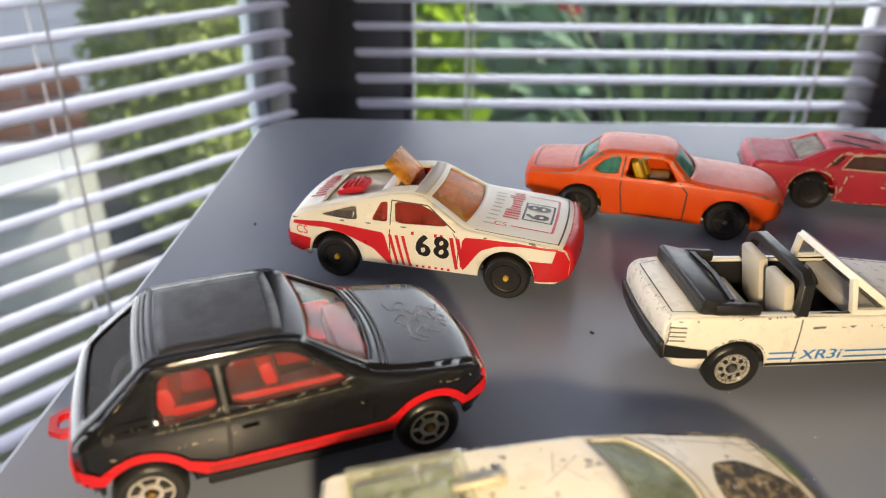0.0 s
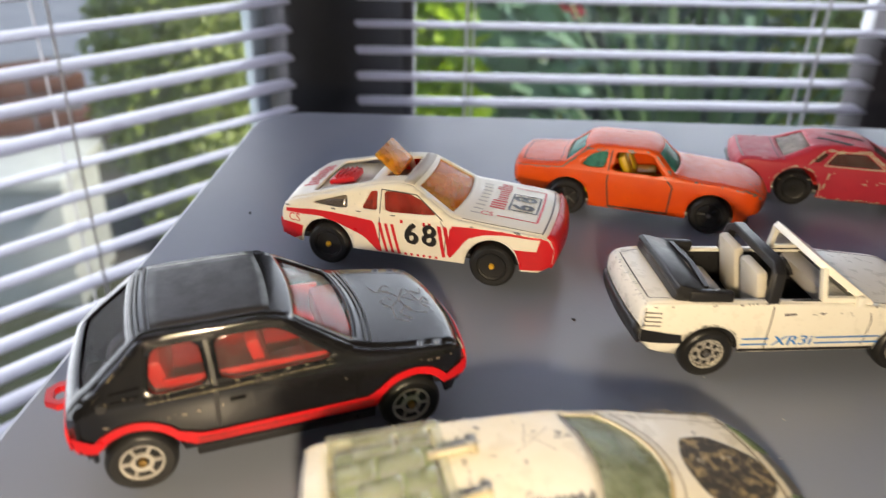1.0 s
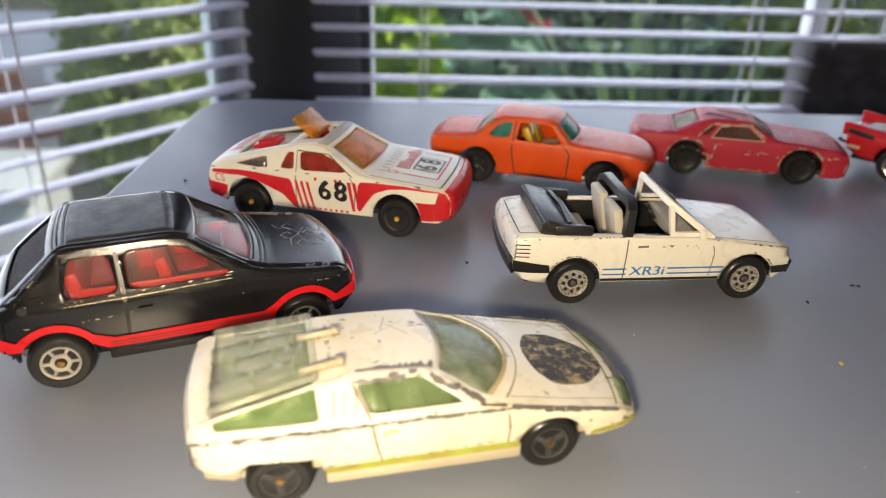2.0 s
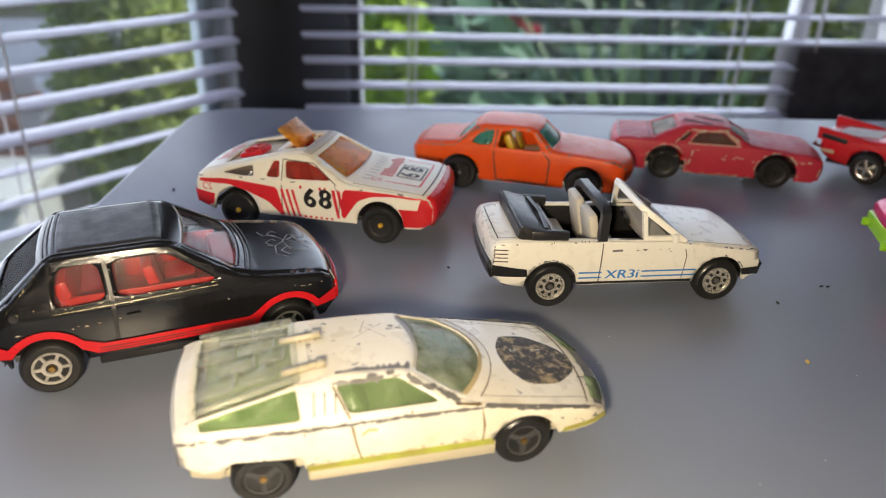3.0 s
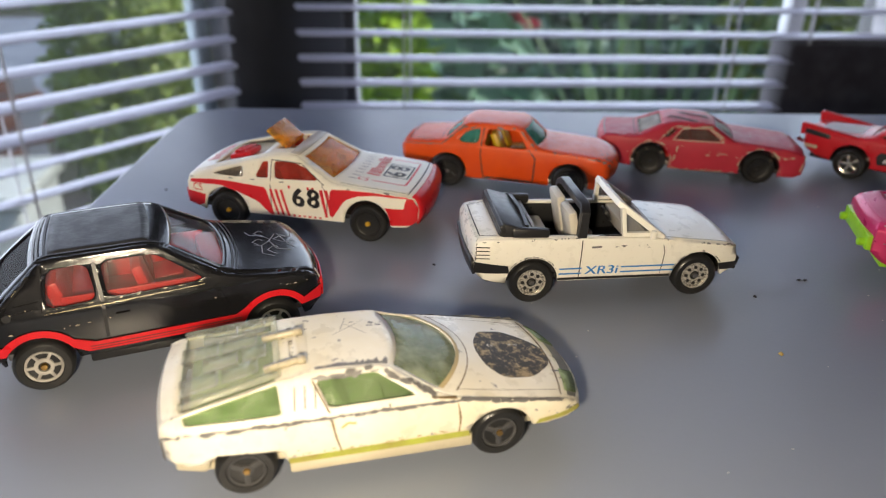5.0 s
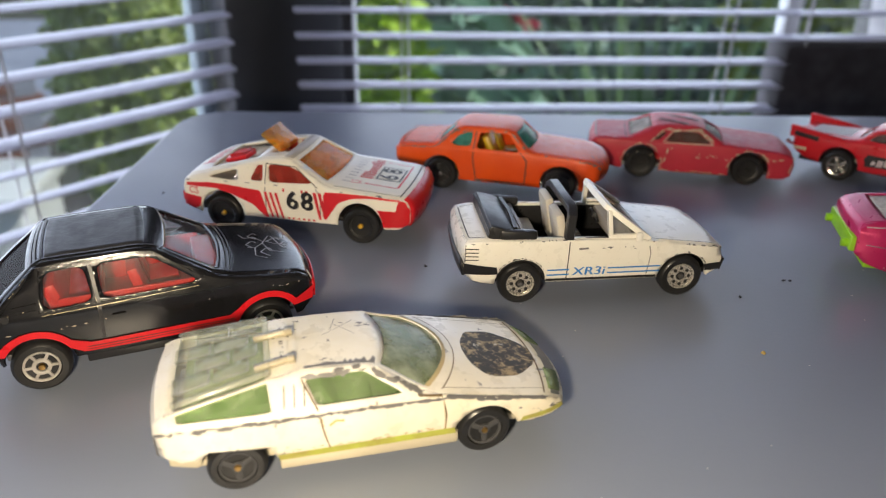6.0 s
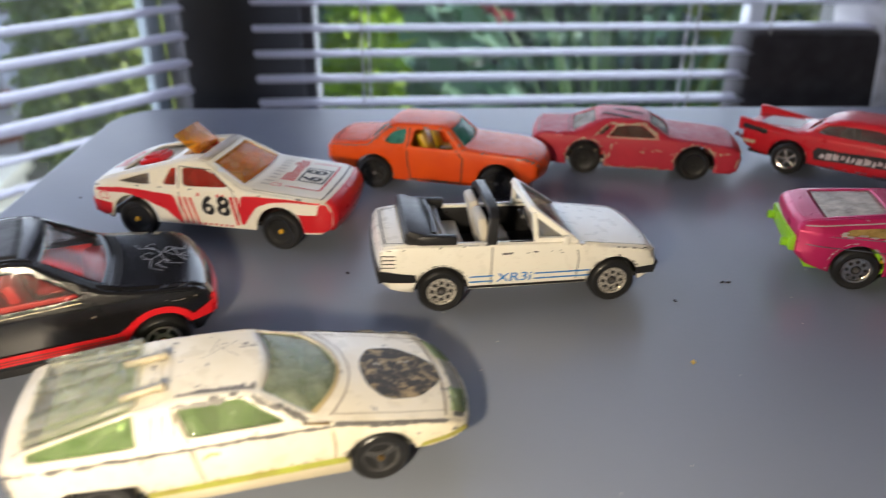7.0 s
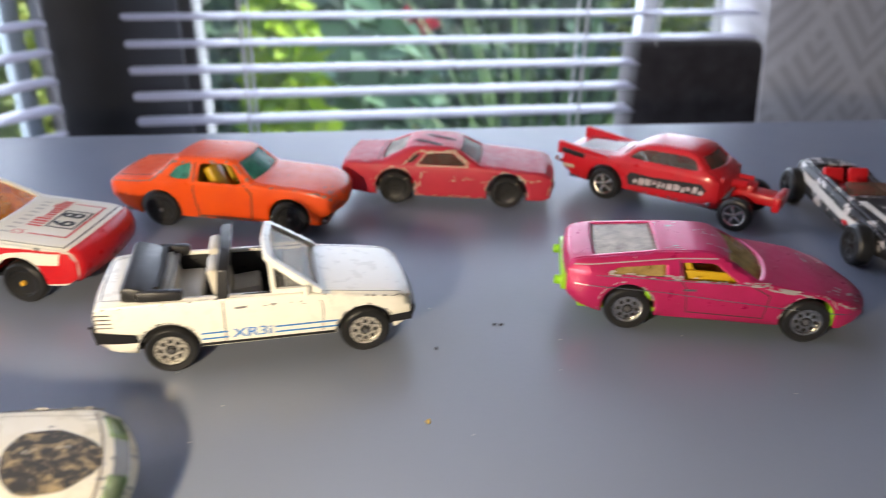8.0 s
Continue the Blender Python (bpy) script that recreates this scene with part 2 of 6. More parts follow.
def along(points, x):
    return float(np.interp(x, [p[0] for p in points], [p[1] for p in points]))


class Shell:
    """The skin of a toy car: two flanks and a strip over nose, bonnet, roof and tail, x ahead, y to its left."""

    def __init__(self, root, profile, plan, belt, tumble, sill, wheels, arch, hub=5.9, edge=1.2, bow=0.8, tuck=0.012, soft=0.18, slide=None):
        self.root, self.plan, self.belt, self.tumble, self.tuck = root, plan, belt, tumble, tuck
        self.line = rounded(profile, 2, soft)
        self.slide = slide or [(-40, -0.8), (-30, -0.2), (-20, -0.4), (-10, 0), (2, 0.9), (12, 2.0), (22, 0.6), (35, 1.6)]
        self.sill, self.wheels, self.arch, self.hub, self.edge, self.bow = sill, wheels, arch, hub, edge, bow
        pts = np.array(self.line)
        self.a, self.d = pts[:-1], pts[1:] - pts[:-1]
        self.len = np.concatenate([[0], np.cumsum(np.hypot(*self.d.T))])

    def gap(self, x, z):
        p = np.array((x, z)) - self.a
        t = np.clip((p * self.d).sum(1) / np.maximum((self.d ** 2).sum(1), 1e-9), 0, 1)
        return float(np.hypot(*(p - t[:, None] * self.d).T).min())

    def width(self, x, z):
        """Half the width at a place of the flank."""
        b = along(self.belt, x)
        w = along(self.plan, x) - self.tuck * max(0.0, b - 5.0 - z) ** 2 - self.tumble * max(0.0, z - b)
        if z <= b:
            w -= 0.02 * max(0.0, z - (b - 4.0)) ** 2
        else:
            w -= 0.32
        g = self.gap(x, z)
        if g < self.edge:
            w -= self.edge - math.sqrt(max(0.0, self.edge ** 2 - (self.edge - g) ** 2))
        return max(w, 0.5)

    def outline(self):
        out = list(self.line)
        low = self.sill
        out.append((out[-1][0] - 1.0, low)) if out[-1][1] > low + 0.2 else None
        for xw in sorted(self.wheels, reverse=True):
            start = math.asin(max(-0.9, min(0.9, (low - self.hub) / self.arch)))
            for k in range(17):
                w = start + (math.pi - 2 * start) * k / 16
                out.append((xw + self.arch * math.cos(w), self.hub + self.arch * math.sin(w)))
        return out

    def flank(self, bm, outline, holes=(), out=0.0, sides=(-1, 1), step=2.0):
        """Adds a sheet on the flanks; out: how far it stands off the skin."""
        for s in sides:
            sheet = flat_sheet(outline, holes, step)
            made = {}
            for v in sheet.verts:
                x, z = v.co.x, v.co.y
                made[v] = bm.verts.new((x, s * (self.width(x, z) + out), z))
            for f in sheet.faces:
                g = bm.faces.new([made[v] for v in f.verts])
                g.normal_update()
                if g.normal.y * s < 0:
                    g.normal_flip()
            sheet.free()
        return bm

    def at(self, s):
        i = int(np.clip(np.searchsorted(self.len, s) - 1, 0, len(self.d) - 1))
        t = (s - self.len[i]) / max(1e-9, self.len[i + 1] - self.len[i])
        p = self.a[i] + t * self.d[i]
        n = np.array((-self.d[i][1], self.d[i][0]))
        return p, n / max(1e-9, np.hypot(*n))

    def place(self, x, z):
        """How far along the strip the point nearest to (x, z) lies."""
        p = np.array((x, z)) - self.a
        t = np.clip((p * self.d).sum(1) / np.maximum((self.d ** 2).sum(1), 1e-9), 0, 1)
        i = int(np.argmin(np.hypot(*(p - t[:, None] * self.d).T)))
        return float(self.len[i] + t[i] * (self.len[i + 1] - self.len[i]))

    def on_strip(self, s, f, out=0.0):
        """The point of the strip at length s and at the fraction f of its half width."""
        p, n = self.at(s)
        w = self.width(p[0], p[1])
        lift = self.bow * (1 - f * f) + out
        return Vector((p[0] + n[0] * lift + along(self.slide, p[0]) * (1 - f * f), f * w, p[1] + n[1] * lift))

    def strip(self, bm, s0=0.0, s1=None, f0=-1.0, f1=1.0, holes=(), out=0.0, nf=12, step=1.6):
        """Adds the strip from s0 to s1, with holes (s0, s1, f0, f1) left open."""
        s1 = self.len[-1] if s1 is None else s1
        ss = sorted({round(float(v), 4) for v in np.linspace(s0, s1, max(2, int((s1 - s0) / step) + 1))} | {round(min(max(h[k], s0), s1), 4) for h in holes for k in (0, 1)})
        fs = sorted({round(float(v), 4) for v in np.linspace(f0, f1, nf + 1)} | {round(h[k], 4) for h in holes for k in (2, 3) if f0 < h[k] < f1})
        grid = [[bm.verts.new(self.on_strip(s, f, out)) for f in fs] for s in ss]
        for i in range(len(ss) - 1):
            for j in range(len(fs) - 1):
                cs, cf = (ss[i] + ss[i + 1]) / 2, (fs[j] + fs[j + 1]) / 2
                if any(h[0] < cs < h[1] and h[2] < cf < h[3] for h in holes):
                    continue
                bm.faces.new((grid[i][j], grid[i][j + 1], grid[i + 1][j + 1], grid[i + 1][j])).normal_flip()
        for v in [v for v in bm.verts if not v.link_faces]:
            bm.verts.remove(v)
        return bm

    def body(self, material, holes=(), gaps=(), name="body", s0=0.0, s1=None, thick=0.7, label="", outline=None):
        bm = bmesh.new()
        self.flank(bm, outline or self.outline(), holes)
        self.strip(bm, s0, s1, holes=gaps)
        bmesh.ops.remove_doubles(bm, verts=bm.verts[:], dist=0.05)
        return part(name, bm, material, self.root, label, thick=thick)

    def side_pane(self, outline, material, name="side_window", inset=-0.35, sides=(-1, 1)):
        for s in sides:
            part(name, self.flank(bmesh.new(), outline, out=inset, sides=(s,)), material, self.root, thick=0.4)

    def screen(self, hole, material, name="windscreen", inset=-0.3):
        s0, s1, f0, f1 = hole
        return part(name, self.strip(bmesh.new(), s0 - 0.3, s1 + 0.3, f0 - 0.03, f1 + 0.03, out=inset), material, self.root, thick=0.4)

    def print_side(self, outline, material, name="decal", out=0.07, holes=(), sides=(-1,), label="", step=2.0):
        for s in sides:
            part(name, self.flank(bmesh.new(), outline, holes, out, (s,), step), material, self.root, label)

    def line_side(self, points, width, material, name="panel_gap", out=0.05, sides=(-1, 1)):
        """A narrow line along points of the flank."""
        if len(sides) > 1:
            for s in sides:
                self.line_side(points, width, material, name, out, (s,))
            return
        bm = bmesh.new()
        for (ax, az), (bx, bz) in zip(points, points[1:]):
            d = Vector((bx - ax, bz - az)).normalized() * width / 2
            n = max(1, int(math.hypot(bx - ax, bz - az) / 1.5))
            for k in range(n):
                p = (ax + (bx - ax) * k / n, az + (bz - az) * k / n)
                q = (ax + (bx - ax) * (k + 1) / n, az + (bz - az) * (k + 1) / n)
                for s in sides:
                    ring = [(p[0] - d.y, p[1] + d.x), (q[0] - d.y, q[1] + d.x), (q[0] + d.y, q[1] - d.x), (p[0] + d.y, p[1] - d.x)]
                    f = bm.faces.new([bm.verts.new((x, s * (self.width(x, z) + out), z)) for x, z in ring])
                    f.normal_update()
                    if f.normal.y * s < 0:
                        f.normal_flip()
        return part(name, bm, material, self.root)

    def line_top(self, points, width, material, name="panel_gap", out=0.05):
        """A narrow line over points (x, z, fraction of the half width) of the strip."""
        bm = bmesh.new()
        for (ax, az, af), (bx, bz, bf) in zip(points, points[1:]):
            sa, sb = self.place(ax, az), self.place(bx, bz)
            w = along(self.plan, ax)
            d = Vector((sb - sa, (bf - af) * w)).normalized() * width / 2
            n = max(1, int(math.hypot(sb - sa, (bf - af) * w) / 1.5))
            for k in range(n):
                pa = (sa + (sb - sa) * k / n, af + (bf - af) * k / n)
                pb = (sa + (sb - sa) * (k + 1) / n, af + (bf - af) * (k + 1) / n)
                ring = [(pa[0] - d.y, pa[1] + d.x / w), (pb[0] - d.y, pb[1] + d.x / w), (pb[0] + d.y, pb[1] - d.x / w), (pa[0] + d.y, pa[1] - d.x / w)]
                bm.faces.new([bm.verts.new(self.on_strip(s, f, out)) for s, f in ring])
        return part(name, bm, material, self.root)

    def print_top(self, sheet, x, z, f, material, name="decal", out=0.08, turn=0, label=""):
        """Lays a flat bmesh on the strip about (x, z) and the fraction f; turn: quarter turns."""
        s0 = self.place(x, z)
        w = along(self.plan, x)
        for v in sheet.verts:
            u, t = v.co.x, v.co.y
            for _ in range(turn):
                u, t = -t, u
            v.co = self.on_strip(s0 + u, f + t / w, out)
        return part(name, sheet, material, self.root, label)

    def write_side(self, text, size, x, z, material, name="decal", out=0.12, slant=0.0, stretch=1.0, side=-1):
        bm = letters(text, size)
        for v in bm.verts:
            a, b = x + (v.co.x * stretch + slant * v.co.y) * -side, z + v.co.y
            v.co = (a, side * (self.width(a, b) + out), b)
        return part(name, bm, material, self.root)

    def base(self, material, x0, x1, z, half, name="base_plate", bevel=0.4):
        return part(name, block(bmesh.new(), (x0 + x1) / 2, 0, z, x1 - x0, 2 * half, 1.6, bevel=bevel), material, self.root)

    def chips(self, points, n, size, material, seed, name="paint_chip", sides=(-1,), spread=0.5):
        """Patches of bare metal where an edge of the flank has been knocked, of uneven outline."""
        rng = random.Random(seed)
        bm = bmesh.new()
        for _ in range(n):
            k = rng.randrange(len(points) - 1)
            t = rng.random()
            cx = points[k][0] + (points[k + 1][0] - points[k][0]) * t
            cz = points[k][1] + (points[k + 1][1] - points[k][1]) * t + rng.gauss(0, spread * 0.4)
            a = math.atan2(points[k + 1][1] - points[k][1], points[k + 1][0] - points[k][0])
            lx, lz = size * rng.uniform(0.4, 2.2), size * rng.uniform(0.2, 0.55)
            ring = []
            for j in range(11):
                w = 2 * math.pi * j / 11
                r = rng.uniform(0.55, 1.15)
                u, v = lx * r * math.cos(w), lz * r * math.sin(w)
                ring.append((cx + u * math.cos(a) - v * math.sin(a), cz + u * math.sin(a) + v * math.cos(a)))
            for s in sides:
                f = bm.faces.new([bm.verts.new((x, s * (self.width(x, z) + 0.06), z)) for x, z in ring])
                f.normal_update()
                if f.normal.y * s < 0:
                    f.normal_flip()
        return tagged(part(name, bm, material, self.root), kind="stuff")

    def top_chips(self, spots, size, material, seed, name="paint_chip", each=5):
        """The same on the strip, about spots (x, z, fraction)."""
        rng = random.Random(seed)
        bm = bmesh.new()
        for x, z, f in spots:
            for _ in range(each):
                s0, f0 = self.place(x, z) + rng.gauss(0, size), f + rng.gauss(0, size / 14)
                lx, ly = size * rng.uniform(0.2, 0.8), size * rng.uniform(0.1, 0.4)
                bm.faces.new([bm.verts.new(self.on_strip(s0 + lx * r * math.cos(w), max(-1, min(1, f0 + ly * r * math.sin(w) / 14)), 0.06))
                              for w, r in [(2 * math.pi * j / 9, rng.uniform(0.5, 1.1)) for j in range(9)]])
        return tagged(part(name, bm, material, self.root), kind="stuff")


def wheel(root, x, y, side, r, rim, style="disc", width=4.2, hub=None):
    """A tyre with its rim and axle end; side: the way its face looks along y."""
    h = width / 2
    bm = lathe(bmesh.new(), [(r * 0.55, -h), (r * 0.86, -h), (r * 0.96, -h * 0.8), (r, -h * 0.5), (r, h * 0.5), (r * 0.96, h * 0.8), (r * 0.86, h), (r * 0.66, h), (r * 0.62, h * 0.75), (r * 0.55, h * 0.72)], 36)
    tyre = part("wheel", bm, TYRE, root)
    tyre.location = Vector((x, y, r)) * MM
    tyre.rotation_euler = (0, 0, math.pi) if side < 0 else (0, 0, 0)
    q = r * 0.62
    bm = bmesh.new()
    lathe(bm, [(0.01, h * 0.45), (q * 0.85, h * 0.45), (q * 0.87, h * 0.85), (q, h * 0.92), (q, h * 0.3)], 32)
    if style == "slots":
        lathe(bm, [(q * 0.30, h * 0.55), (q * 0.34, h * 0.78), (q * 0.84, h * 0.72), (q * 0.88, h * 0.5)], 32)
        for k in range(8):
            w = 2 * math.pi * k / 8
            hole = lathe(bmesh.new(), [(0.01, h * 0.79), (q * 0.135, h * 0.79), (q * 0.135, h * 0.6)], 12, "y", (q * 0.62 * math.cos(w), 0, q * 0.62 * math.sin(w)))
            part("rim_hole", hole, TYRE, tyre)
    elif style == "star":
        for k in range(3):
            w = 2 * math.pi * k / 3 + 0.5
            block(bm, q * 0.48 * math.cos(w), h * 0.6, q * 0.48 * math.sin(w), q * 0.95, h * 0.5, q * 0.34, Matrix.Rotation(-w, 4, "Y"), 0.15)
        lathe(bm, [(0.01, h * 0.95), (q * 0.34, h * 0.9), (q * 0.38, h * 0.45)], 16)
    elif style == "spokes":
        for k in range(6):
            w = 2 * math.pi * k / 6
            block(bm, q * 0.68 * math.cos(w), h * 0.62, q * 0.68 * math.sin(w), q * 0.5, h * 0.5, q * 0.17, Matrix.Rotation(-w, 4, "Y"), 0.1)
        lathe(bm, [(q * 0.30, h * 0.5), (q * 0.32, h * 0.9), (q * 0.52, h * 0.9), (q * 0.54, h * 0.5)], 24)
    elif style == "five":
        for k in range(5):
            w = 2 * math.pi * k / 5
            block(bm, q * 0.5 * math.cos(w), h * 0.62, q * 0.5 * math.sin(w), q * 0.9, h * 0.5, q * 0.26, Matrix.Rotation(-w, 4, "Y"), 0.12)
        lathe(bm, [(0.01, h * 1.0), (q * 0.26, h * 0.95), (q * 0.3, h * 0.5)], 16)
    else:
        lathe(bm, [(q * 0.45, h * 0.45), (q * 0.47, h * 0.62), (q * 0.55, h * 0.62), (q * 0.57, h * 0.45)], 24)
    rim_ob = part("rim", bm, rim, tyre)
    part("axle_end", lathe(bmesh.new(), [(0.01, h * 1.12), (q * 0.17, h * 1.08), (q * 0.2, h * 0.9), (q * 0.2, h * 0.3)], 14), hub or BRASS, tyre)
    return tyre


def four_wheels(root, xs, track, r, rim, style, hub=None, width=4.2):
    for x in xs:
        for s in (-1, 1):
            wheel(root, x, s * (track - width / 2), s, r, rim, style, width, hub)


def seat(root, x, y, z, material, w=7.5, high=9.0, lean=14, name="seat"):
    bm = bmesh.new()
    block(bm, 0.5, 0, 1.4, 8.0, w, 2.8, Matrix.Rotation(radians(-6), 4, "Y"), 0.8)
    block(bm, -4.2, 0, high / 2 + 0.8, 2.4, w, high, Matrix.Rotation(radians(-lean), 4, "Y"), 0.8)
    for v in bm.verts:
        v.co += Vector((x, y, z))
    return part(name, bm, material, root)


def stretch(root, kx, ky, kz, floor=6.0, ahead=0.0):
    """Sets a toy's length, breadth and height above its floor; the wheels keep their size."""
    done = set()
    for ob in root.children_recursive:
        if ob.parent and ob.parent.name.startswith("wheel") or ob.name.startswith("wheel") and not ob.name.startswith("wheel_well"):
            if ob.parent == root:
                ob.location = (ob.location.x, ob.location.y * ky, ob.location.z)
            continue
        if ob.data in done:
            continue
        done.add(ob.data)
        ob.location = (ob.location.x * kx, ob.location.y * ky, ob.location.z)
        for v in ob.data.vertices:
            z = v.co.z / MM
            v.co = (v.co.x * kx + ahead * MM, v.co.y * ky, (z if z < floor else floor + (z - floor) * kz) * MM)


def toy(label, origin, angle, half, group="toy cars on the table"):
    """The Empty at a toy's base; origin: the ground under the middle of its near wheels."""
    ob = new("toy_car", None)
    ob.empty_display_size = 0.01
    ob.matrix_world = pose(origin[0] * MM, origin[1] * MM, 0, 0, 0, angle) @ pose(0, half * MM, 0)
    return tagged(ob, label, "toy car", group)


# ---- the toy cars ----
def black_hatchback():
    root = toy("glossy black toy hatchback with red side band and red interior", (-85.6, -18.4), 15.3, 16.7)
    wx = (-24.0, 23.4)
    prof = [(-31.5, 7.5), (-34.0, 9.5), (-34.0, 15.5), (-32.5, 17.5), (-22.0, 26.4), (-20.5, 27.2), (-2.0, 27.4), (1.5, 26.6), (12.6, 19.7), (15.4, 18.9), (29.8, 16.9), (32.2, 15.4), (33.5, 12.2), (33.4, 9.0), (31.5, 7.5)]
    sh = Shell(root, prof, [(-34.5, 13.6), (-29, 15.5), (-10, 16.0), (20, 15.8), (29, 15.0), (34, 13.0)], [(-34, 17.0), (34, 17.0)], 0.34, 6.8, (-24.1, 22.2), 6.9, edge=0.55, bow=0.35, soft=0.10)
    quarter = rounded([(-21.5, 18.2), (-20.3, 25.2), (-13.0, 25.5), (-12.2, 18.6)], 2, 0.14, True)
    door = rounded([(-10.2, 18.6), (-10.6, 25.5), (-1.5, 25.5), (0.6, 24.9), (8.2, 19.6), (7.2, 19.0)], 2, 0.12, True)
    rear = (sh.place(-31.6, 18.3), sh.place(-23.4, 25.2), -0.80, 0.80)
    front = (sh.place(2.6, 25.8), sh.place(12.0, 20.1), -0.86, 0.86)
    sh.body(BLACK_PAINT, (quarter, door), (rear, front))
    sh.side_pane(quarter, SCUFFED_GLASS)
    sh.side_pane(door, SCUFFED_GLASS)
    sh.screen(front, SCUFFED_GLASS)
    sh.screen(rear, DARK_GLASS, "rear_window")
    # red band round the flanks, rising over the wheels
    def over(xw, ra, a0=14, a1=166):
        return [(xw + ra * math.cos(radians(a)), 5.9 + ra * math.sin(radians(a))) for a in np.linspace(a0, a1, 13)]
    top = [(33.4, 12.6)] + over(22.3, 8.4, 38, 138) + [(14.0, 10.3)] + [(-14.0, 10.0)] + over(-24.1, 8.4, 40, 140) + [(-33.8, 12.4)]
    low = [(-33.4, 9.0)] + over(-24.1, 6.95, 150, 30) + [(-15.5, 7.9), (15.5, 7.9)] + over(22.3, 6.95, 150, 30) + [(33.0, 9.6)]
    sh.print_side(top + low, RED_PLASTIC, "trim_band", 0.32, sides=(-1,), label="raised red side band")
    sh.print_side(top + low, RED_PLASTIC, "trim_band", 0.32, sides=(1,), label="raised red side band")
    sh.line_side([(15.0, 9.3), (-15.0, 9.0)], 0.22, SEAM, "trim_groove", 0.36)
    sh.line_side([(15.0, 8.7), (-15.0, 8.4)], 0.18, SEAM, "trim_groove", 0.36)
    bm = sh.strip(bmesh.new(), sh.place(33.5, 13.0), sh.place(33.3, 9.4), -1, 1, out=0.5)
    part("front_bumper", bm, RED_PLASTIC, root, "red front bumper", thick=0.5)
    bm = sh.strip(bmesh.new(), sh.place(-33.6, 9.6), sh.place(-34.0, 13.2), -1, 1, out=0.5)
    part("rear_bumper", bm, RED_PLASTIC, root, "red rear bumper", thick=0.5)
    part("front_apron", block(bmesh.new(), 31.5, 0, 8.6, 4.4, 22.5, 2.6, bevel=0.7), BASE_METAL, root, "dull grey metal apron")
    part("rear_apron", block(bmesh.new(), -32.2, 0, 8.0, 3.6, 22.0, 2.8, bevel=0.7), BASE_METAL, root, "dull grey metal apron")
    sh.base(BASE_METAL, -31, 31, 6.0, 10.0)
    for s in (-1, 1):
        part("sill", block(bmesh.new(), 0, s * 14.5, 6.3, 31, 1.4, 3.2, bevel=0.4), BLACK_PLASTIC, root)
        part("headlight", block(bmesh.new(), 32.6, s * 9.6, 13.9, 1.6, 4.2, 2.4, Matrix.Rotation(radians(-25), 4, "Y"), 0.4), GREY_PLASTIC, root, "dull silver headlight")
    # gutters, door gaps, hatch ribs, pillar vents, handle
    sh.line_side([(-11.4, 10.4), (-11.2, 18.4), (-11.8, 25.6)], 0.7, BLACK_PLASTIC, "door_gap", 0.12)
    sh.line_side([(-22.6, 17.4), (-21.3, 26.2), (0.2, 26.4), (9.8, 19.4), (12.4, 13.5), (12.2, 10.6)], 0.55, BLACK_PAINT, "door_edge", 0.42)
    sh.line_side([(-22.3, 17.7), (8.6, 18.7)], 0.5, BLACK_PAINT, "window_edge", 0.42)
    sh.line_side([(-32.8, 9.0), (-32.4, 15.0), (-28.5, 19.4), (-23.4, 24.6)], 0.4, BLACK_PAINT, "hatch_edge", 0.2)
    for z in (18.2, 19.5):
        sh.line_side([(-27.2, z - 0.2), (-22.6, z + 0.2)], 0.55, BLACK_PAINT, "vent_rib", 0.5)
    part("fuel_cap", lathe(bmesh.new(), [(0.01, -sh.width(-28.4, 17.6) - 0.35), (0.8, -sh.width(-28.4, 17.6) - 0.35), (0.8, -sh.width(-28.4, 17.6) + 0.4)], 16, "y", (-28.4, 0, 17.6)), BLACK_PLASTIC, root)
    sh.line_side([(-9.2, 15.0), (-6.6, 15.1)], 0.8, BLACK_PAINT, "door_handle", 0.55)
    for f in (-0.92, 0.92):
        sh.line_top([(-22.3, 26.6, f), (0.8, 27.0, f)], 0.6, BLACK_PLASTIC, "roof_gutter", 0.25)
    for x in (-22.6, -21.4, -20.2):
        sh.line_top([(x, 26.8, -0.92), (x, 26.8, 0.92)], 0.45, BLACK_PLASTIC, "roof_rib", 0.22)
    part("roof_panel", sh.strip(bmesh.new(), sh.place(-19.6, 27.3), sh.place(-1.2, 27.3), -0.87, 0.87, out=0.12), GRAINED_BLACK, root, "matt black grained roof panel", thick=0.3)
    for dx in (14.0, 15.1):
        sh.line_top([(dx, 19.0, -0.9), (dx, 19.0, 0.9)], 0.5, BLACK_PLASTIC, "cowl_rib", 0.25)
    for f in (-0.9, 0.9):
        sh.line_top([(16.5, 18.3, f), (30.5, 16.3, f * 0.96)], 0.35, BLACK_PAINT, "bonnet_edge", 0.15)
    # silver sketch of a rearing beast, drawn as plain strokes
    strokes = [[(26, .34), (24, .05), (22, -.12), (20, -.1)], [(24, .05), (25, -.25), (28, -.3)], [(22, -.12), (21.5, -.4), (24, -.5)], [(27, .3), (29, .2), (29.6, .36)], [(24.4, .1), (22.6, .3), (20, .26), (19, .42)], [(26.6, .34), (27.5, .02), (29.4, -.06)]]
    for cx, cf, rx, rf in ((21.2, 0.0, 1.5, .10), (24.2, -.28, 1.3, .12), (26.6, .12, 1.7, .10), (22.4, .34, 1.2, .09), (28.6, -.05, 1.0, .12)):
        strokes.append([(cx + rx * math.cos(a), cf + rf * math.sin(a) + 0.05 * math.sin(2 * a)) for a in np.linspace(0.3, 5.2, 9)])
    for st in strokes:
        sh.line_top([(x, 17.3, f) for x, f in st], 0.32, SILVER_INK, "bonnet_print", 0.06)
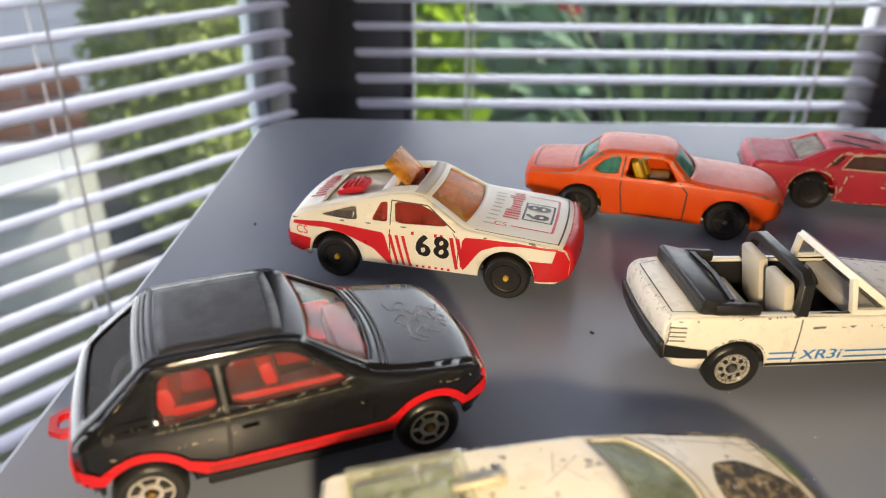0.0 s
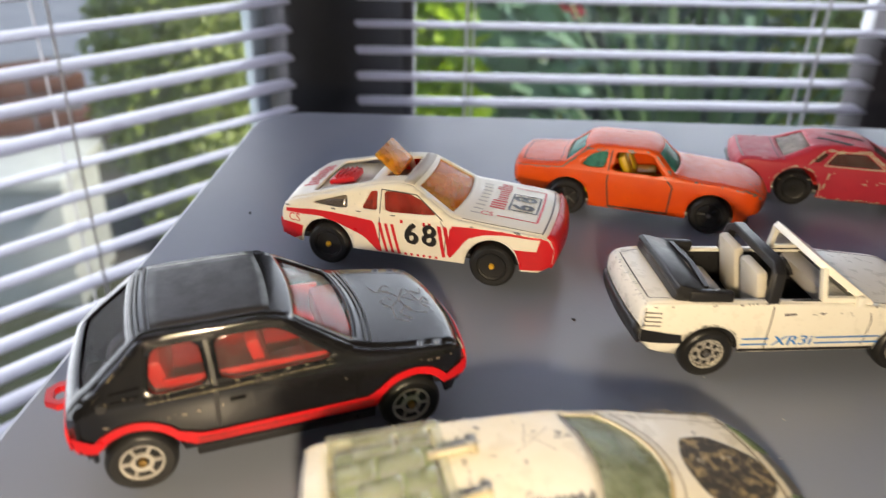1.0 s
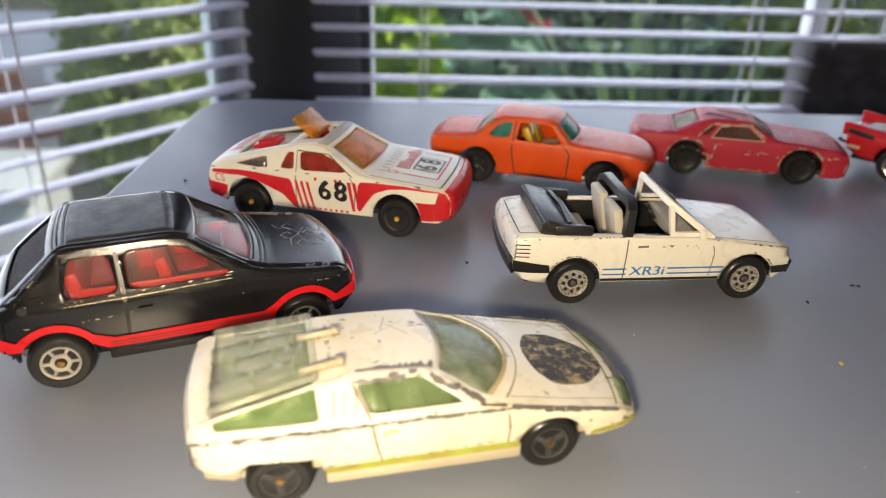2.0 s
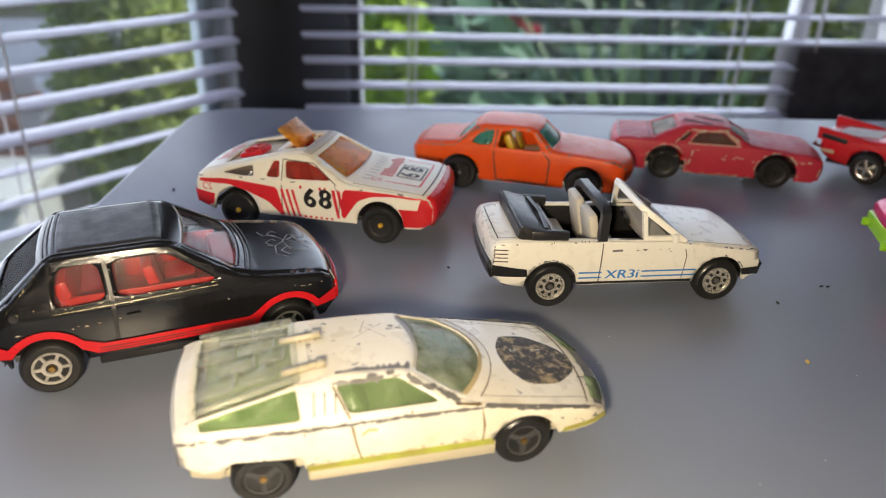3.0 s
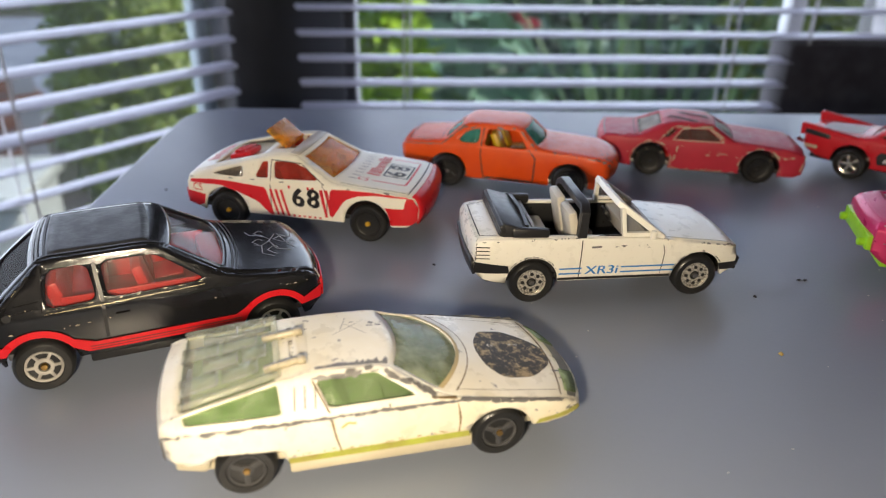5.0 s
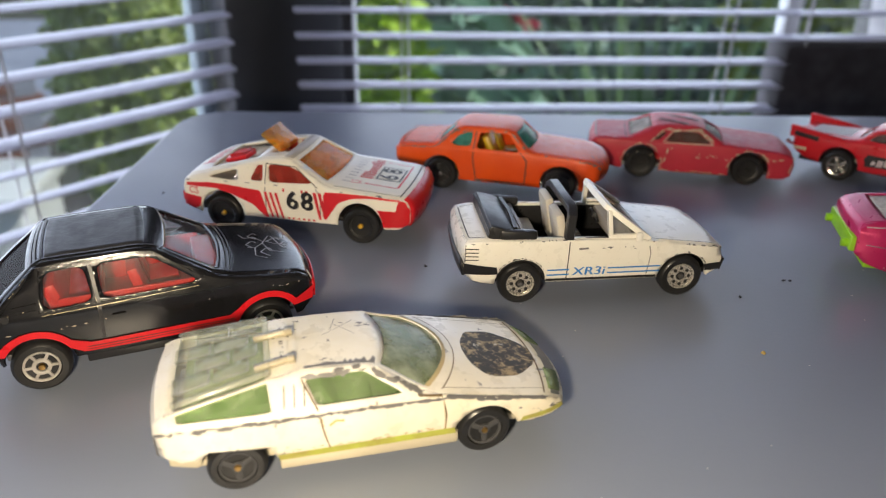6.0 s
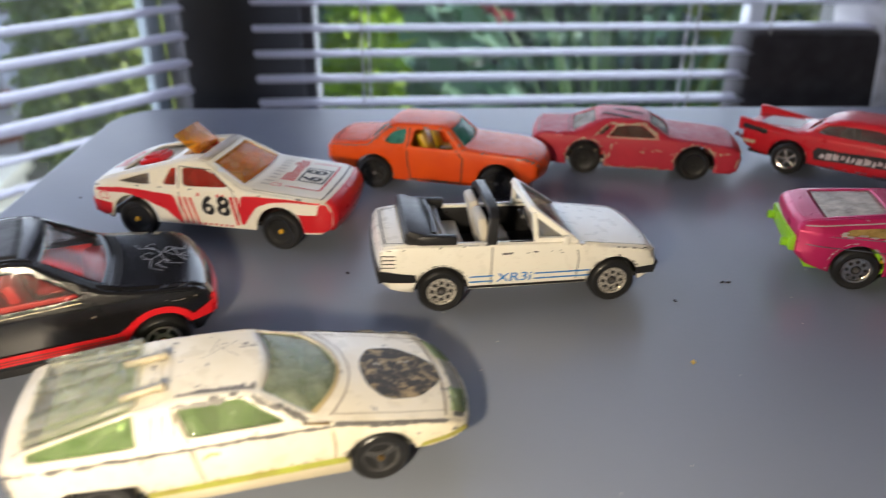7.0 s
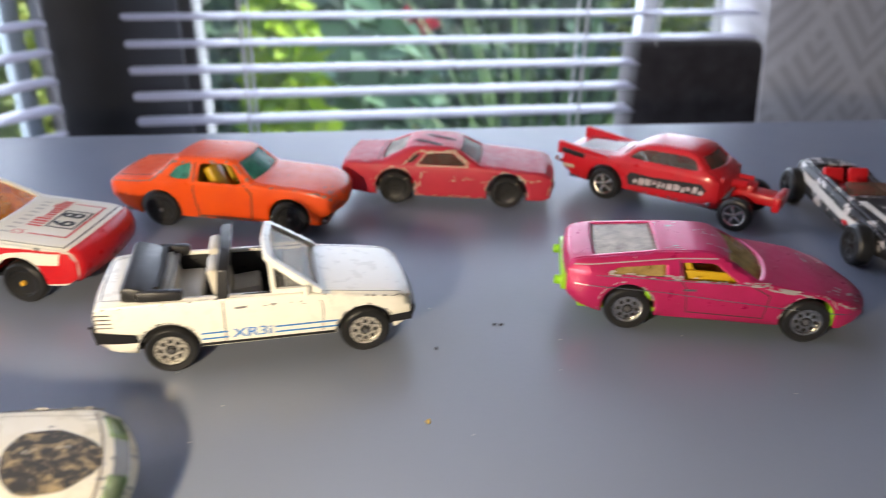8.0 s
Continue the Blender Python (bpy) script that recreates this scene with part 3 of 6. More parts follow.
    sh.chips([(-22.4, 17.6), (-21.2, 26.0), (0.2, 26.2), (9.6, 19.4)], 46, 0.30, WORN_BRASS, 3, spread=0.25)
    sh.chips([(-22.2, 17.8), (8.6, 18.8)], 34, 0.28, WORN_BRASS, 5, spread=0.3)
    sh.chips([(-11.4, 10.6), (-11.8, 25.4)], 12, 0.22, WORN_BRASS, 7, spread=0.3)
    sh.chips([(-28.6, 17.6), (-22.6, 18.6)], 12, 0.26, WORN_BRASS, 9, spread=0.8)
    sh.chips([(-32.2, 15.0), (-28.5, 19.6), (-23.4, 24.8)], 22, 0.24, WORN_BRASS, 10, spread=0.3)
    sh.line_side([(-21.8, 17.5), (8.4, 18.5)], 0.08, WORN_BRASS, "worn_window_edge", 0.68, (-1,))
    sh.chips([(-30, 14), (10, 15), (30, 15)], 14, 0.26, CHIP_PALE, 4)
    # inside
    part("cabin_floor", block(bmesh.new(), -5, 0, 9.5, 40, 23, 1.2, bevel=0.3), RED_SEAT, root)
    for y in (-5.4, 5.4):
        seat(root, 1.0, y, 10.5, RED_SEAT, 8.5, 10.5)
    part("rear_bench", block(block(bmesh.new(), -15, 0, 13, 8, 22, 5, bevel=1.0), -19.5, 0, 17, 3, 22, 9, Matrix.Rotation(radians(-14), 4, "Y"), 0.9), RED_SEAT, root)
    part("dashboard", block(bmesh.new(), 11.5, 0, 15.5, 5, 22, 5.5, bevel=1.0), RED_SEAT, root)
    part("door_lining", block(block(bmesh.new(), -4, -11.6, 14, 30, 0.8, 9, bevel=0.3), -4, 11.6, 14, 30, 0.8, 9, bevel=0.3), RED_SEAT, root)
    four_wheels(root, wx, 15.8, 5.9, surface("silver_grey_rim", (0.60, 0.57, 0.52), 0.35, metal=0.3, second=(0.34, 0.32, 0.29), vary=300), "spokes")
    hook = sweep(bmesh.new(), [(-33.5, 2.2, 10.8), (-36.8, 2.6, 10.8), (-38.2, 1.4, 10.8), (-38.2, -1.4, 10.8), (-36.8, -2.6, 10.8), (-33.5, -2.2, 10.8)], 1.4, 1.2)
    part("tow_hook", hook, RED_PLASTIC, root, "red plastic tow hook")
    part("tow_pin", block(bmesh.new(), -34.5, 0, 9.6, 3.0, 2.0, 1.0, bevel=0.3), BASE_METAL, root)
    stretch(root, 1.025, 1.06, 1.04, ahead=0.7)


def rally_car():
    root = toy("white toy rally car with red stripes, race number and amber windows", (-61.3, 48.2), -19.3, 16.6)
    wx = (-22.2, 22.2)
    prof = [(-32.0, 6.5), (-34.5, 7.4), (-34.8, 12.6), (-33.6, 15.4), (-31.2, 16.5), (-9.5, 21.8), (-3.0, 22.6), (0.5, 22.2), (10.8, 16.8), (12.8, 16.4), (33.0, 14.9), (35.6, 13.9), (36.8, 11.6), (36.6, 7.6), (34.4, 6.4)]
    sh = Shell(root, prof, [(-35, 15.0), (-28, 16.0), (20, 16.0), (31, 15.8), (37.5, 14.4)], [(-35, 15.4), (14, 15.5), (38, 14.8)], 0.50, 5.9, (-21.8, 21.8), 7.0, edge=0.6, bow=0.5, soft=0.12, slide=[(-36, -0.6), (-20, 0), (0, 0.9), (11, 1.8), (22, 0.3), (38, 1.0)])
    quarter = rounded([(-12.4, 16.4), (-10.4, 20.3), (-8.6, 20.5), (-8.2, 16.4)], 2, 0.1, True)
    door = rounded([(-6.2, 16.3), (-6.9, 20.6), (-1.0, 20.8), (2.8, 19.7), (7.4, 16.8)], 2, 0.1, True)
    fly = rounded([(-26.1, 16.4), (-16.6, 19.0), (-16.0, 16.2), (-19.0, 16.0)], 1, 0.1, True)
    front = (sh.place(1.3, 21.7), sh.place(10.4, 17.1), -0.86, 0.86)
    roof = (sh.place(-8.6, 22.1), sh.place(-3.0, 22.6), -0.62, 0.62)
    deck = (sh.place(-26.5, 17.7), sh.place(-11.5, 21.4), -0.80, 0.80)
    sh.body(RALLY_WHITE, (quarter, door, fly), (front, roof, deck))
    sh.side_pane(quarter, RED_GLASS)
    sh.side_pane(door, RED_GLASS)
    sh.side_pane(fly, GREY_GLASS, "rear_side_window")
    sh.screen(front, AMBER_GLASS)
    # engine deck between the flying pillars, with its red scoop
    deck_m = Matrix.Rotation(radians(-5), 4, "Y")
    part("engine_deck", block(bmesh.new(), -19.0, 0, 17.2, 16, 24.5, 1.0, deck_m, 0.2), RALLY_WHITE, root)
    part("scoop", block(bmesh.new(), -21.8, -0.8, 18.2, 7.5, 7.4, 1.8, Matrix.Rotation(radians(-14), 4, "Y"), 0.6), RED_PLASTIC, root, "red engine scoop")
    for k in range(4):
        part("scoop_rib", block(bmesh.new(), -23.7 + 1.3 * k, -0.8, 19.0 + 0.3 * k, 0.5, 6.0, 0.7, Matrix.Rotation(radians(-14), 4, "Y"), 0.1), RED_PLASTIC, root)
    for k in range(9):
        h = 1.5 if k % 3 else 2.1
        sh.print_top(flat_sheet([(-h, -8.4 + 1.9 * k), (h, -8.4 + 1.9 * k), (h, -7.2 + 1.9 * k), (-h, -7.2 + 1.9 * k)]), -29.0, 17.0, 0.0, RED_INK, "deck_print", 0.12)
    for k in range(6):
        part("deck_louvre", block(bmesh.new(), -13.2, -6.5 + 2.6 * k, 18.3, 2.2, 1.6, 0.5, Matrix.Rotation(radians(-14), 4, "Y"), 0.1), RALLY_WHITE, root)
    part("rear_wall", block(bmesh.new(), -10.6, 0, 17.6, 0.8, 20, 6.5, Matrix.Rotation(radians(8), 4, "Y"), 0.1), RALLY_WHITE, root)
    part("roof_hatch", block(bmesh.new(), -8.4, 0, 24.6, 7.8, 13.0, 1.0, Matrix.Rotation(radians(38), 4, "Y"), 0.25), AMBER_GLASS, root, "raised amber plastic roof hatch")
    part("hatch_lip", sweep(bmesh.new(), [(-5.6, -5.8, 22.6), (-5.6, 5.8, 22.6)], 0.9, 0.9), AMBER_GLASS, root)
    part("roof_hoop", sh.strip(bmesh.new(), sh.place(-2.4, 22.6), sh.place(0.2, 22.3), -0.96, 0.96, out=0.25), GREY_PLASTIC, root, "worn silver roof bar", thick=0.3)
    # bumpers
    bm = sh.strip(bmesh.new(), sh.place(35.0, 14.2), sh.place(36.4, 7.0), -1, 1, out=0.6)
    part("front_bumper", bm, RED_PLASTIC, root, "red plastic front bumper", thick=0.8)
    sh.print_side([(28.8, 6.4), (28.6, 8.2), (27.7, 10.4), (27.1, 11.3), (32.6, 11.3), (33.4, 14.4), (35.2, 13.9), (36.7, 11.6), (36.5, 7.8), (34.6, 6.6)], RED_PLASTIC, "front_corner", 0.25, sides=(-1, 1))
    bm = sh.strip(bmesh.new(), sh.place(-33.5, 7.0), sh.place(-34.8, 11.0), -1, 1, out=0.5)
    part("rear_bumper", bm, RED_PLASTIC, root, "red plastic rear bumper", thick=0.8)
    sh.print_side([(-34.5, 7.4), (-34.8, 11.0), (-28.2, 10.4), (-28.8, 7.6), (-31.0, 6.6)], RED_PLASTIC, "rear_corner", 0.25, sides=(-1, 1))
    for s in (-1, 1):
        part("headlight", block(bmesh.new(), 36.4, s * 8.8, 11.4, 0.9, 4.6, 1.2, Matrix.Rotation(radians(-60), 4, "Y"), 0.2), GREY_PLASTIC, root)
    # prints on the flanks
    swoosh = rounded([(-33.2, 13.3), (-33.0, 14.2), (-26.0, 14.9), (-20.6, 14.8), (-14.0, 14.3), (-8.9, 13.9), (-6.7, 6.2), (-7.9, 6.2), (-11.6, 9.7), (-17.7, 12.0), (-23.6, 13.5)], 1, 0.10, True)
    sh.print_side(swoosh, RED_INK, "side_stripe")
    nose = rounded([(10.9, 15.0), (16.0, 15.2), (24.0, 15.1), (33.6, 14.5), (33.6, 14.0), (25.0, 14.4), (19.3, 13.9), (15.3, 12.4), (11.2, 6.8), (10.3, 8.0)], 1, 0.12, True)
    sh.print_side(nose, RED_INK, "side_stripe")
    for k in range(3):
        x = -7.4 + 1.65 * k
        sh.print_side([(x - 0.4, 13.6), (x + 0.4, 13.7), (x + 2.3, 6.3), (x + 1.6, 6.3)], RED_INK, "side_stripe")
    for k in range(2):
        x = 7.6 + 1.5 * k
        sh.print_side([(x, 14.6), (x + 1.0, 14.6), (x + 2.4, 7.0 + k), (x + 1.6, 6.8 + k)], RED_INK, "side_stripe")
    for k in range(7):
        sh.print_side([(-2.4 + 1.6 * k, 6.2), (-1.7 + 1.6 * k, 6.2), (-1.7 + 1.6 * k, 6.8), (-2.4 + 1.6 * k, 6.8)], RED_INK, "dash_print")
        if k in (0, 1, 5, 6):
            sh.print_side([(-3.4 + 1.45 * k, 14.2), (-2.7 + 1.45 * k, 14.2), (-2.7 + 1.45 * k, 15.0), (-3.4 + 1.45 * k, 15.0)], RED_INK, "dash_print")
    sh.write_side("6", 7.2, 1.0, 11.6, BLACK_INK, "race_number", stretch=1.05)
    sh.write_side("8", 7.2, 5.6, 11.7, BLACK_INK, "race_number", stretch=1.05)
    for c, x in (("6", 1.18), ("8", 5.78)):
        sh.write_side(c, 7.2, x, 11.65, BLACK_INK, "race_number", 0.11, stretch=1.05)
        sh.write_side(c, 7.2, x - 0.35, 11.8, BLACK_INK, "race_number", 0.10, stretch=1.05)
        sh.write_side(c, 7.2, x + 0.25, 11.5, BLACK_INK, "race_number", 0.13, stretch=1.05)
    sh.write_side("CS", 2.9, -30.7, 12.1, RED_INK, "side_letters")
    # prints on the bonnet
    for c, f in (("6", -0.13), ("8", 0.21)):
        for shift in (-0.25, 0.0, 0.25):
            sh.print_top(letters(c, 7.6), 26.6 + shift, 15.4, f, BLACK_INK, "bonnet_number", turn=1, out=0.14 + 0.02 * shift)
    frame_bm = bmesh.new()
    for ring in ([(-3.7, -5.7), (3.7, -5.7), (3.7, -5.2), (-3.7, -5.2)], [(-3.7, 5.2), (3.7, 5.2), (3.7, 5.7), (-3.7, 5.7)], [(-3.7, -5.7), (-3.2, -5.7), (-3.2, 5.7), (-3.7, 5.7)], [(3.2, -5.7), (3.7, -5.7), (3.7, 5.7), (3.2, 5.7)]):
        f = flat_sheet(ring, step=1.5)
        keep = {v: frame_bm.verts.new(v.co) for v in f.verts}
        for g in f.faces:
            frame_bm.faces.new([keep[v] for v in g.verts])
        f.free()
    sh.print_top(frame_bm, 26.6, 15.4, 0.045, BLACK_INK, "number_box", 0.11)
    rng = random.Random(5)
    y = -5.6
    while y < 12.0:
        w = rng.uniform(0.7, 1.3)
        high = rng.choice((2.8, 3.0, 4.4))
        sh.print_top(flat_sheet([(-high / 2, y), (high / 2, y), (high / 2, y + w * 0.8), (-high / 2, y + w * 0.8)]), 20.0 + (4.4 - high) * 0.3, 15.9, 0.0, RED_INK, "bonnet_print", 0.12)
        y += w + 0.45
    sh.print_top(letters("CS", 3.2), 18.2, 16.0, -0.60, RED_INK, "bonnet_letters", turn=0)
    sh.line_top([(31.0, 15.1, -0.60), (31.0, 15.1, 0.72)], 0.6, RED_INK, "bonnet_line", 0.07)
    sh.line_top([(21.0, 15.8, -0.60), (31.0, 15.1, -0.60)], 0.5, RED_INK, "bonnet_line", 0.07)
    sh.line_top([(23.0, 15.7, 0.72), (31.0, 15.1, 0.72)], 0.5, RED_INK, "bonnet_line", 0.07)
    for k in range(9):
        sh.line_top([(13.8, 16.3, -0.66 + 0.16 * k), (16.6, 16.1, -0.66 + 0.16 * k)], 0.6, GREY_PLASTIC, "bonnet_louvre", 0.2)
    sh.line_top([(13.2, 16.4, -0.94), (33.2, 14.8, -0.92)], 0.25, SEAM, "bonnet_gap", 0.05)
    sh.line_top([(33.4, 14.7, -0.95), (33.4, 14.7, 0.95)], 0.35, SEAM, "bonnet_gap", 0.05)
    sh.line_side([(-7.4, 7.0), (-7.4, 16.0), (-7.6, 20.9), (1.6, 20.6), (8.8, 16.0), (10.0, 13.0), (9.6, 7.0)], 0.25, SEAM, "door_gap", 0.05)
    sh.line_side([(-5.6, 14.9), (-2.4, 14.9)], 1.3, RALLY_WHITE, "door_handle", 0.3)
    sh.chips([(-33, 15), (-12, 15.8), (14, 15.6), (34, 14.6)], 10, 0.5, ZINC_MAT, 6, spread=0.3)
    sh.chips([(9.5, 7), (10, 13), (8, 16.4)], 6, 0.3, ZINC_MAT, 8)
    # inside
    part("cabin_floor", block(bmesh.new(), 0, 0, 7.6, 26, 24, 1.0, bevel=0.2), RED_SEAT, root)
    for yy in (-5.6, 5.6):
        seat(root, -0.5, yy, 8.4, RED_SEAT, 8.0, 9.0, 20)
    part("dashboard", block(bmesh.new(), 10, 0, 13.0, 5, 23, 3.6, bevel=0.9), RED_SEAT, root)
    part("steering_wheel", lathe(bmesh.new(), [(1.6, 0), (2.1, 0.3), (2.1, -0.3), (1.6, 0)], 20, "x", (6.6, 5.6, 15.2)), YELLOW_PLASTIC, root)
    sh.base(BLACK_PLASTIC, -32, 34, 5.6, 11)
    four_wheels(root, wx, 15.7, 5.9, TYRE, "disc", surface("yellow_axle_end", (0.62, 0.36, 0.03), 0.4))
    stretch(root, 1.02, 1.04, 1.11)


def orange_coupe():
    root = toy("orange toy coupe with teal windscreens, yellow seats and worn edges", (9.3, 77.2), -21.8, 13.2)
    wx = (-21.2, 21.2)
    prof = [(-35.0, 7.5), (-37.3, 9.5), (-37.6, 13.6), (-36.0, 15.2), (-22.6, 16.3), (-16.6, 21.6), (-14.0, 22.5), (1.8, 22.8), (4.0, 22.0), (9.4, 16.6), (11.6, 16.2), (29.0, 15.0), (33.6, 13.4), (34.8, 11.2), (34.4, 8.4), (31.5, 6.8)]
    sh = Shell(root, prof, [(-37.5, 11.6), (-30, 12.9), (20, 13.0), (30, 12.5), (34.8, 11.2)], [(-38, 15.2), (35, 15.2)], 0.42, 4.2, (-20.8, 20.8), 6.7, edge=0.55, bow=0.4, soft=0.11)
    quarter = rounded([(-17.4, 17.0), (-15.0, 19.8), (-11.4, 21.1), (-9.9, 20.9), (-10.4, 16.5), (-15.4, 16.3)], 2, 0.16, True)
    door = rounded([(-8.3, 16.0), (-7.4, 21.1), (1.0, 21.4), (2.8, 20.9), (6.5, 15.9)], 2, 0.08, True)
    rear = (sh.place(-22.0, 16.8), sh.place(-16.9, 21.3), -0.90, 0.90)
    front = (sh.place(4.3, 21.7), sh.place(9.1, 16.9), -0.9, 0.9)
    sh.body(ORANGE_PAINT, (quarter, door), (rear, front))
    sh.side_pane(quarter, TEAL_GLASS)
    sh.screen(front, TEAL_GLASS)
    sh.screen(rear, TEAL_GLASS, "rear_window")
    sh.line_side([(-8.2, 5.0), (-9.4, 12.5), (-9.3, 16.2), (-8.8, 21.4)], 0.4, SEAM, "door_gap", 0.06)
    sh.line_side([(6.9, 15.8), (9.3, 13.2), (8.9, 4.9), (-8.2, 5.0)], 0.45, SEAM, "door_gap", 0.06)
    sh.line_side([(-8.0, 14.0), (-5.8, 14.0)], 0.7, ORANGE_PAINT, "door_handle", 0.35)
    edge = [(-36.5, 14.4), (-23, 15.4), (-16, 21.3), (3, 21.9), (9.6, 15.9), (30, 14.4), (33.8, 12.8)]
    sh.line_side(edge[:3], 0.22, ZINC_MAT, "worn_edge", 0.05)
    sh.chips(edge, 46, 0.6, ZINC_MAT, 21, spread=0.35)
    sh.chips([(-14, 4.6), (14, 4.6)], 10, 0.6, ZINC_MAT, 22, spread=0.3)
    sh.line_top([(-23.6, 16.2, -0.85), (-23.6, 16.2, 0.85), (-35.0, 15.5, 0.8), (-35.0, 15.5, -0.8), (-23.6, 16.2, -0.85)], 0.3, SEAM, "boot_gap", 0.05)
    sh.top_chips([(30, 14.6, -0.5), (34, 12.8, -0.3), (34, 12.8, 0.3), (33, 13.6, -0.8)], 1.2, ZINC_MAT, 23)
    part("cabin_floor", block(bmesh.new(), -3, 0, 8.2, 34, 21, 1.0, bevel=0.2), YELLOW_PLASTIC, root)
    for y in (-5.2, 5.2):
        seat(root, 0, y, 9.0, YELLOW_PLASTIC, 7.6, 10.0, 24)
    part("rear_bench", block(block(bmesh.new(), -13, 0, 12, 7, 19, 4, bevel=0.9), -16.5, 0, 15, 2.6, 19, 7, Matrix.Rotation(radians(-24), 4, "Y"), 0.8), YELLOW_PLASTIC, root)
    part("dashboard", block(bmesh.new(), 10, 0, 13.6, 4.4, 20, 3.6, bevel=0.9), YELLOW_PLASTIC, root)
    sh.base(BASE_METAL, -34, 32, 4.6, 10.2)
    part("front_bumper", block(bmesh.new(), 33.0, 0, 8.4, 2.6, 17, 2.6, bevel=0.6), BASE_METAL, root, "tarnished metal bumper")
    part("rear_bumper", block(bmesh.new(), -36.2, 0, 9.0, 2.4, 20, 2.6, bevel=0.6), BLACK_PLASTIC, root)
    for s in (-1, 1):
        part("headlight", lathe(bmesh.new(), [(0.01, 0.9), (1.5, 0.6), (1.7, -0.6)], 18, "x", (33.6, s * 6.6, 10.6)), CHROME, root)
    four_wheels(root, wx, 12.9, 5.9, TYRE, "five", BASE_METAL)
    stretch(root, 1.02, 1.0, 1.03)


def rose_muscle_car():
    root = toy("worn rose-red toy muscle car with black roof stripes and chipped edges", (84.7, 83.5), -18.7, 13.8)
    wx = (-19.3, 19.3)
    prof = [(-36.0, 4.6), (-38.2, 6.8), (-38.4, 12.2), (-36.6, 14.2), (-24.4, 14.7), (-15.6, 18.8), (-12.6, 19.6), (-0.6, 19.7), (2.2, 18.9), (9.4, 14.9), (11.0, 14.5), (31.5, 12.8), (34.4, 11.4), (35.0, 8.6), (34.4, 4.6), (33.0, 4.0)]
    sh = Shell(root, prof, [(-38.6, 13.0), (-28, 13.8), (22, 13.8), (31, 13.6), (35.4, 13.0)], [(-39, 13.8), (36, 13.8)], 0.62, 3.6, wx, 7.1, edge=0.5, bow=0.3, soft=0.09, slide=[(-39, -0.5), (-20, -0.3), (0, 0.5), (12, 1.2), (22, 0.3), (36, 0.8)])
    door = rounded([(-11.4, 14.5), (-8.2, 17.9), (0.2, 18.1), (5.4, 14.6)], 2, 0.08, True)
    quarter = rounded([(-15.6, 14.9), (-12.2, 17.6), (-10.4, 17.6), (-13.4, 14.9)], 1, 0.1, True)
    rear = (sh.place(-23.8, 15.1), sh.place(-16.2, 18.5), -0.82, 0.82)
    front = (sh.place(2.6, 18.7), sh.place(9.2, 15.2), -0.88, 0.88)
    sh.body(ROSE_PAINT, (quarter, door), (rear, front))
    sh.side_pane(door, SMOKE_GLASS)
    sh.side_pane(quarter, SMOKE_GLASS)
    sh.screen(front, SMOKE_GLASS)
    sh.screen(rear, glass("beige_pane", (0.62, 0.55, 0.46), 0.25, 1.4, milky=0.45, rim=0.2), "rear_window")
    for x, f in ((-13.6, -0.30), (-9.6, 0.32)):
        sh.line_top([(x, 19.6, f), (x + 5.0, 19.6, f - 0.28), (x + 9.6, 19.7, f - 0.56)], 2.2, STRIPE_INK, "roof_stripe", 0.16)
    sh.line_side([(-12.0, 14.2), (-8.5, 18.2), (0.4, 18.4), (6.0, 14.3), (-12.0, 14.2)], 0.32, CHIP_PALE, "worn_window_edge", 0.07)
    sh.chips([(-16, 14.8), (-12, 18.2), (1, 18.6), (7, 14.6)], 40, 0.65, CHIP_PALE, 31)
    sh.chips([(-30, 9), (-5, 11), (12, 9), (33, 11)], 18, 0.55, CHIP_PALE, 37, spread=1.6)
    sh.chips([(33.4, 6), (34.6, 11.4)], 9, 0.7, CHIP_PALE, 38)
    for xw in wx:
        arc = [(xw + 7.5 * math.cos(radians(a)), 5.9 + 7.5 * math.sin(radians(a))) for a in range(-5, 186, 15)]
        sh.chips(arc, 22, 0.6, CHIP_PALE, 32 + int(xw), spread=0.3)
    sh.chips([(-12, 4.0), (12, 4.0)], 14, 0.6, CHIP_PALE, 35, spread=0.3)
    sh.chips([(-11, 7), (-10, 12)], 6, 0.7, CHIP_PALE, 36)
    sh.line_top([(-25.4, 14.7, -0.9), (-25.4, 14.7, 0.9)], 0.3, SEAM, "boot_gap", 0.05)
    sh.line_top([(-36.4, 14.2, -0.9), (-36.4, 14.2, 0.9)], 0.4, ZINC_MAT, "worn_edge", 0.05)
    part("cabin_floor", block(bmesh.new(), -2, 0, 7.6, 30, 22, 1.0, bevel=0.2), RED_SEAT, root)
    for y in (-5.2, 5.2):
        seat(root, -1, y, 8.4, RED_SEAT, 7.6, 8.0, 22)
    part("dashboard", block(bmesh.new(), 10, 0, 12.2, 4.4, 20, 3.2, bevel=0.9), RED_SEAT, root)
    sh.base(BASE_METAL, -35, 33, 4.6, 11)
    part("sill_plate", block(bmesh.new(), 1.0, 0, 3.4, 18, 25.6, 1.0, bevel=0.3), BASE_METAL, root)
    part("front_bumper", block(bmesh.new(), 35.0, 0, 8.0, 1.6, 21, 1.8, bevel=0.5), CHROME, root)
    part("rear_bumper", block(bmesh.new(), -38.6, 0, 9.0, 1.6, 22, 1.8, bevel=0.5), BLACK_PLASTIC, root)
    four_wheels(root, wx, 13.2, 5.9, TYRE, "disc", TYRE)
    stretch(root, 1.0, 1.0, 1.04)


black_hatchback()
rally_car()
orange_coupe()
rose_muscle_car()


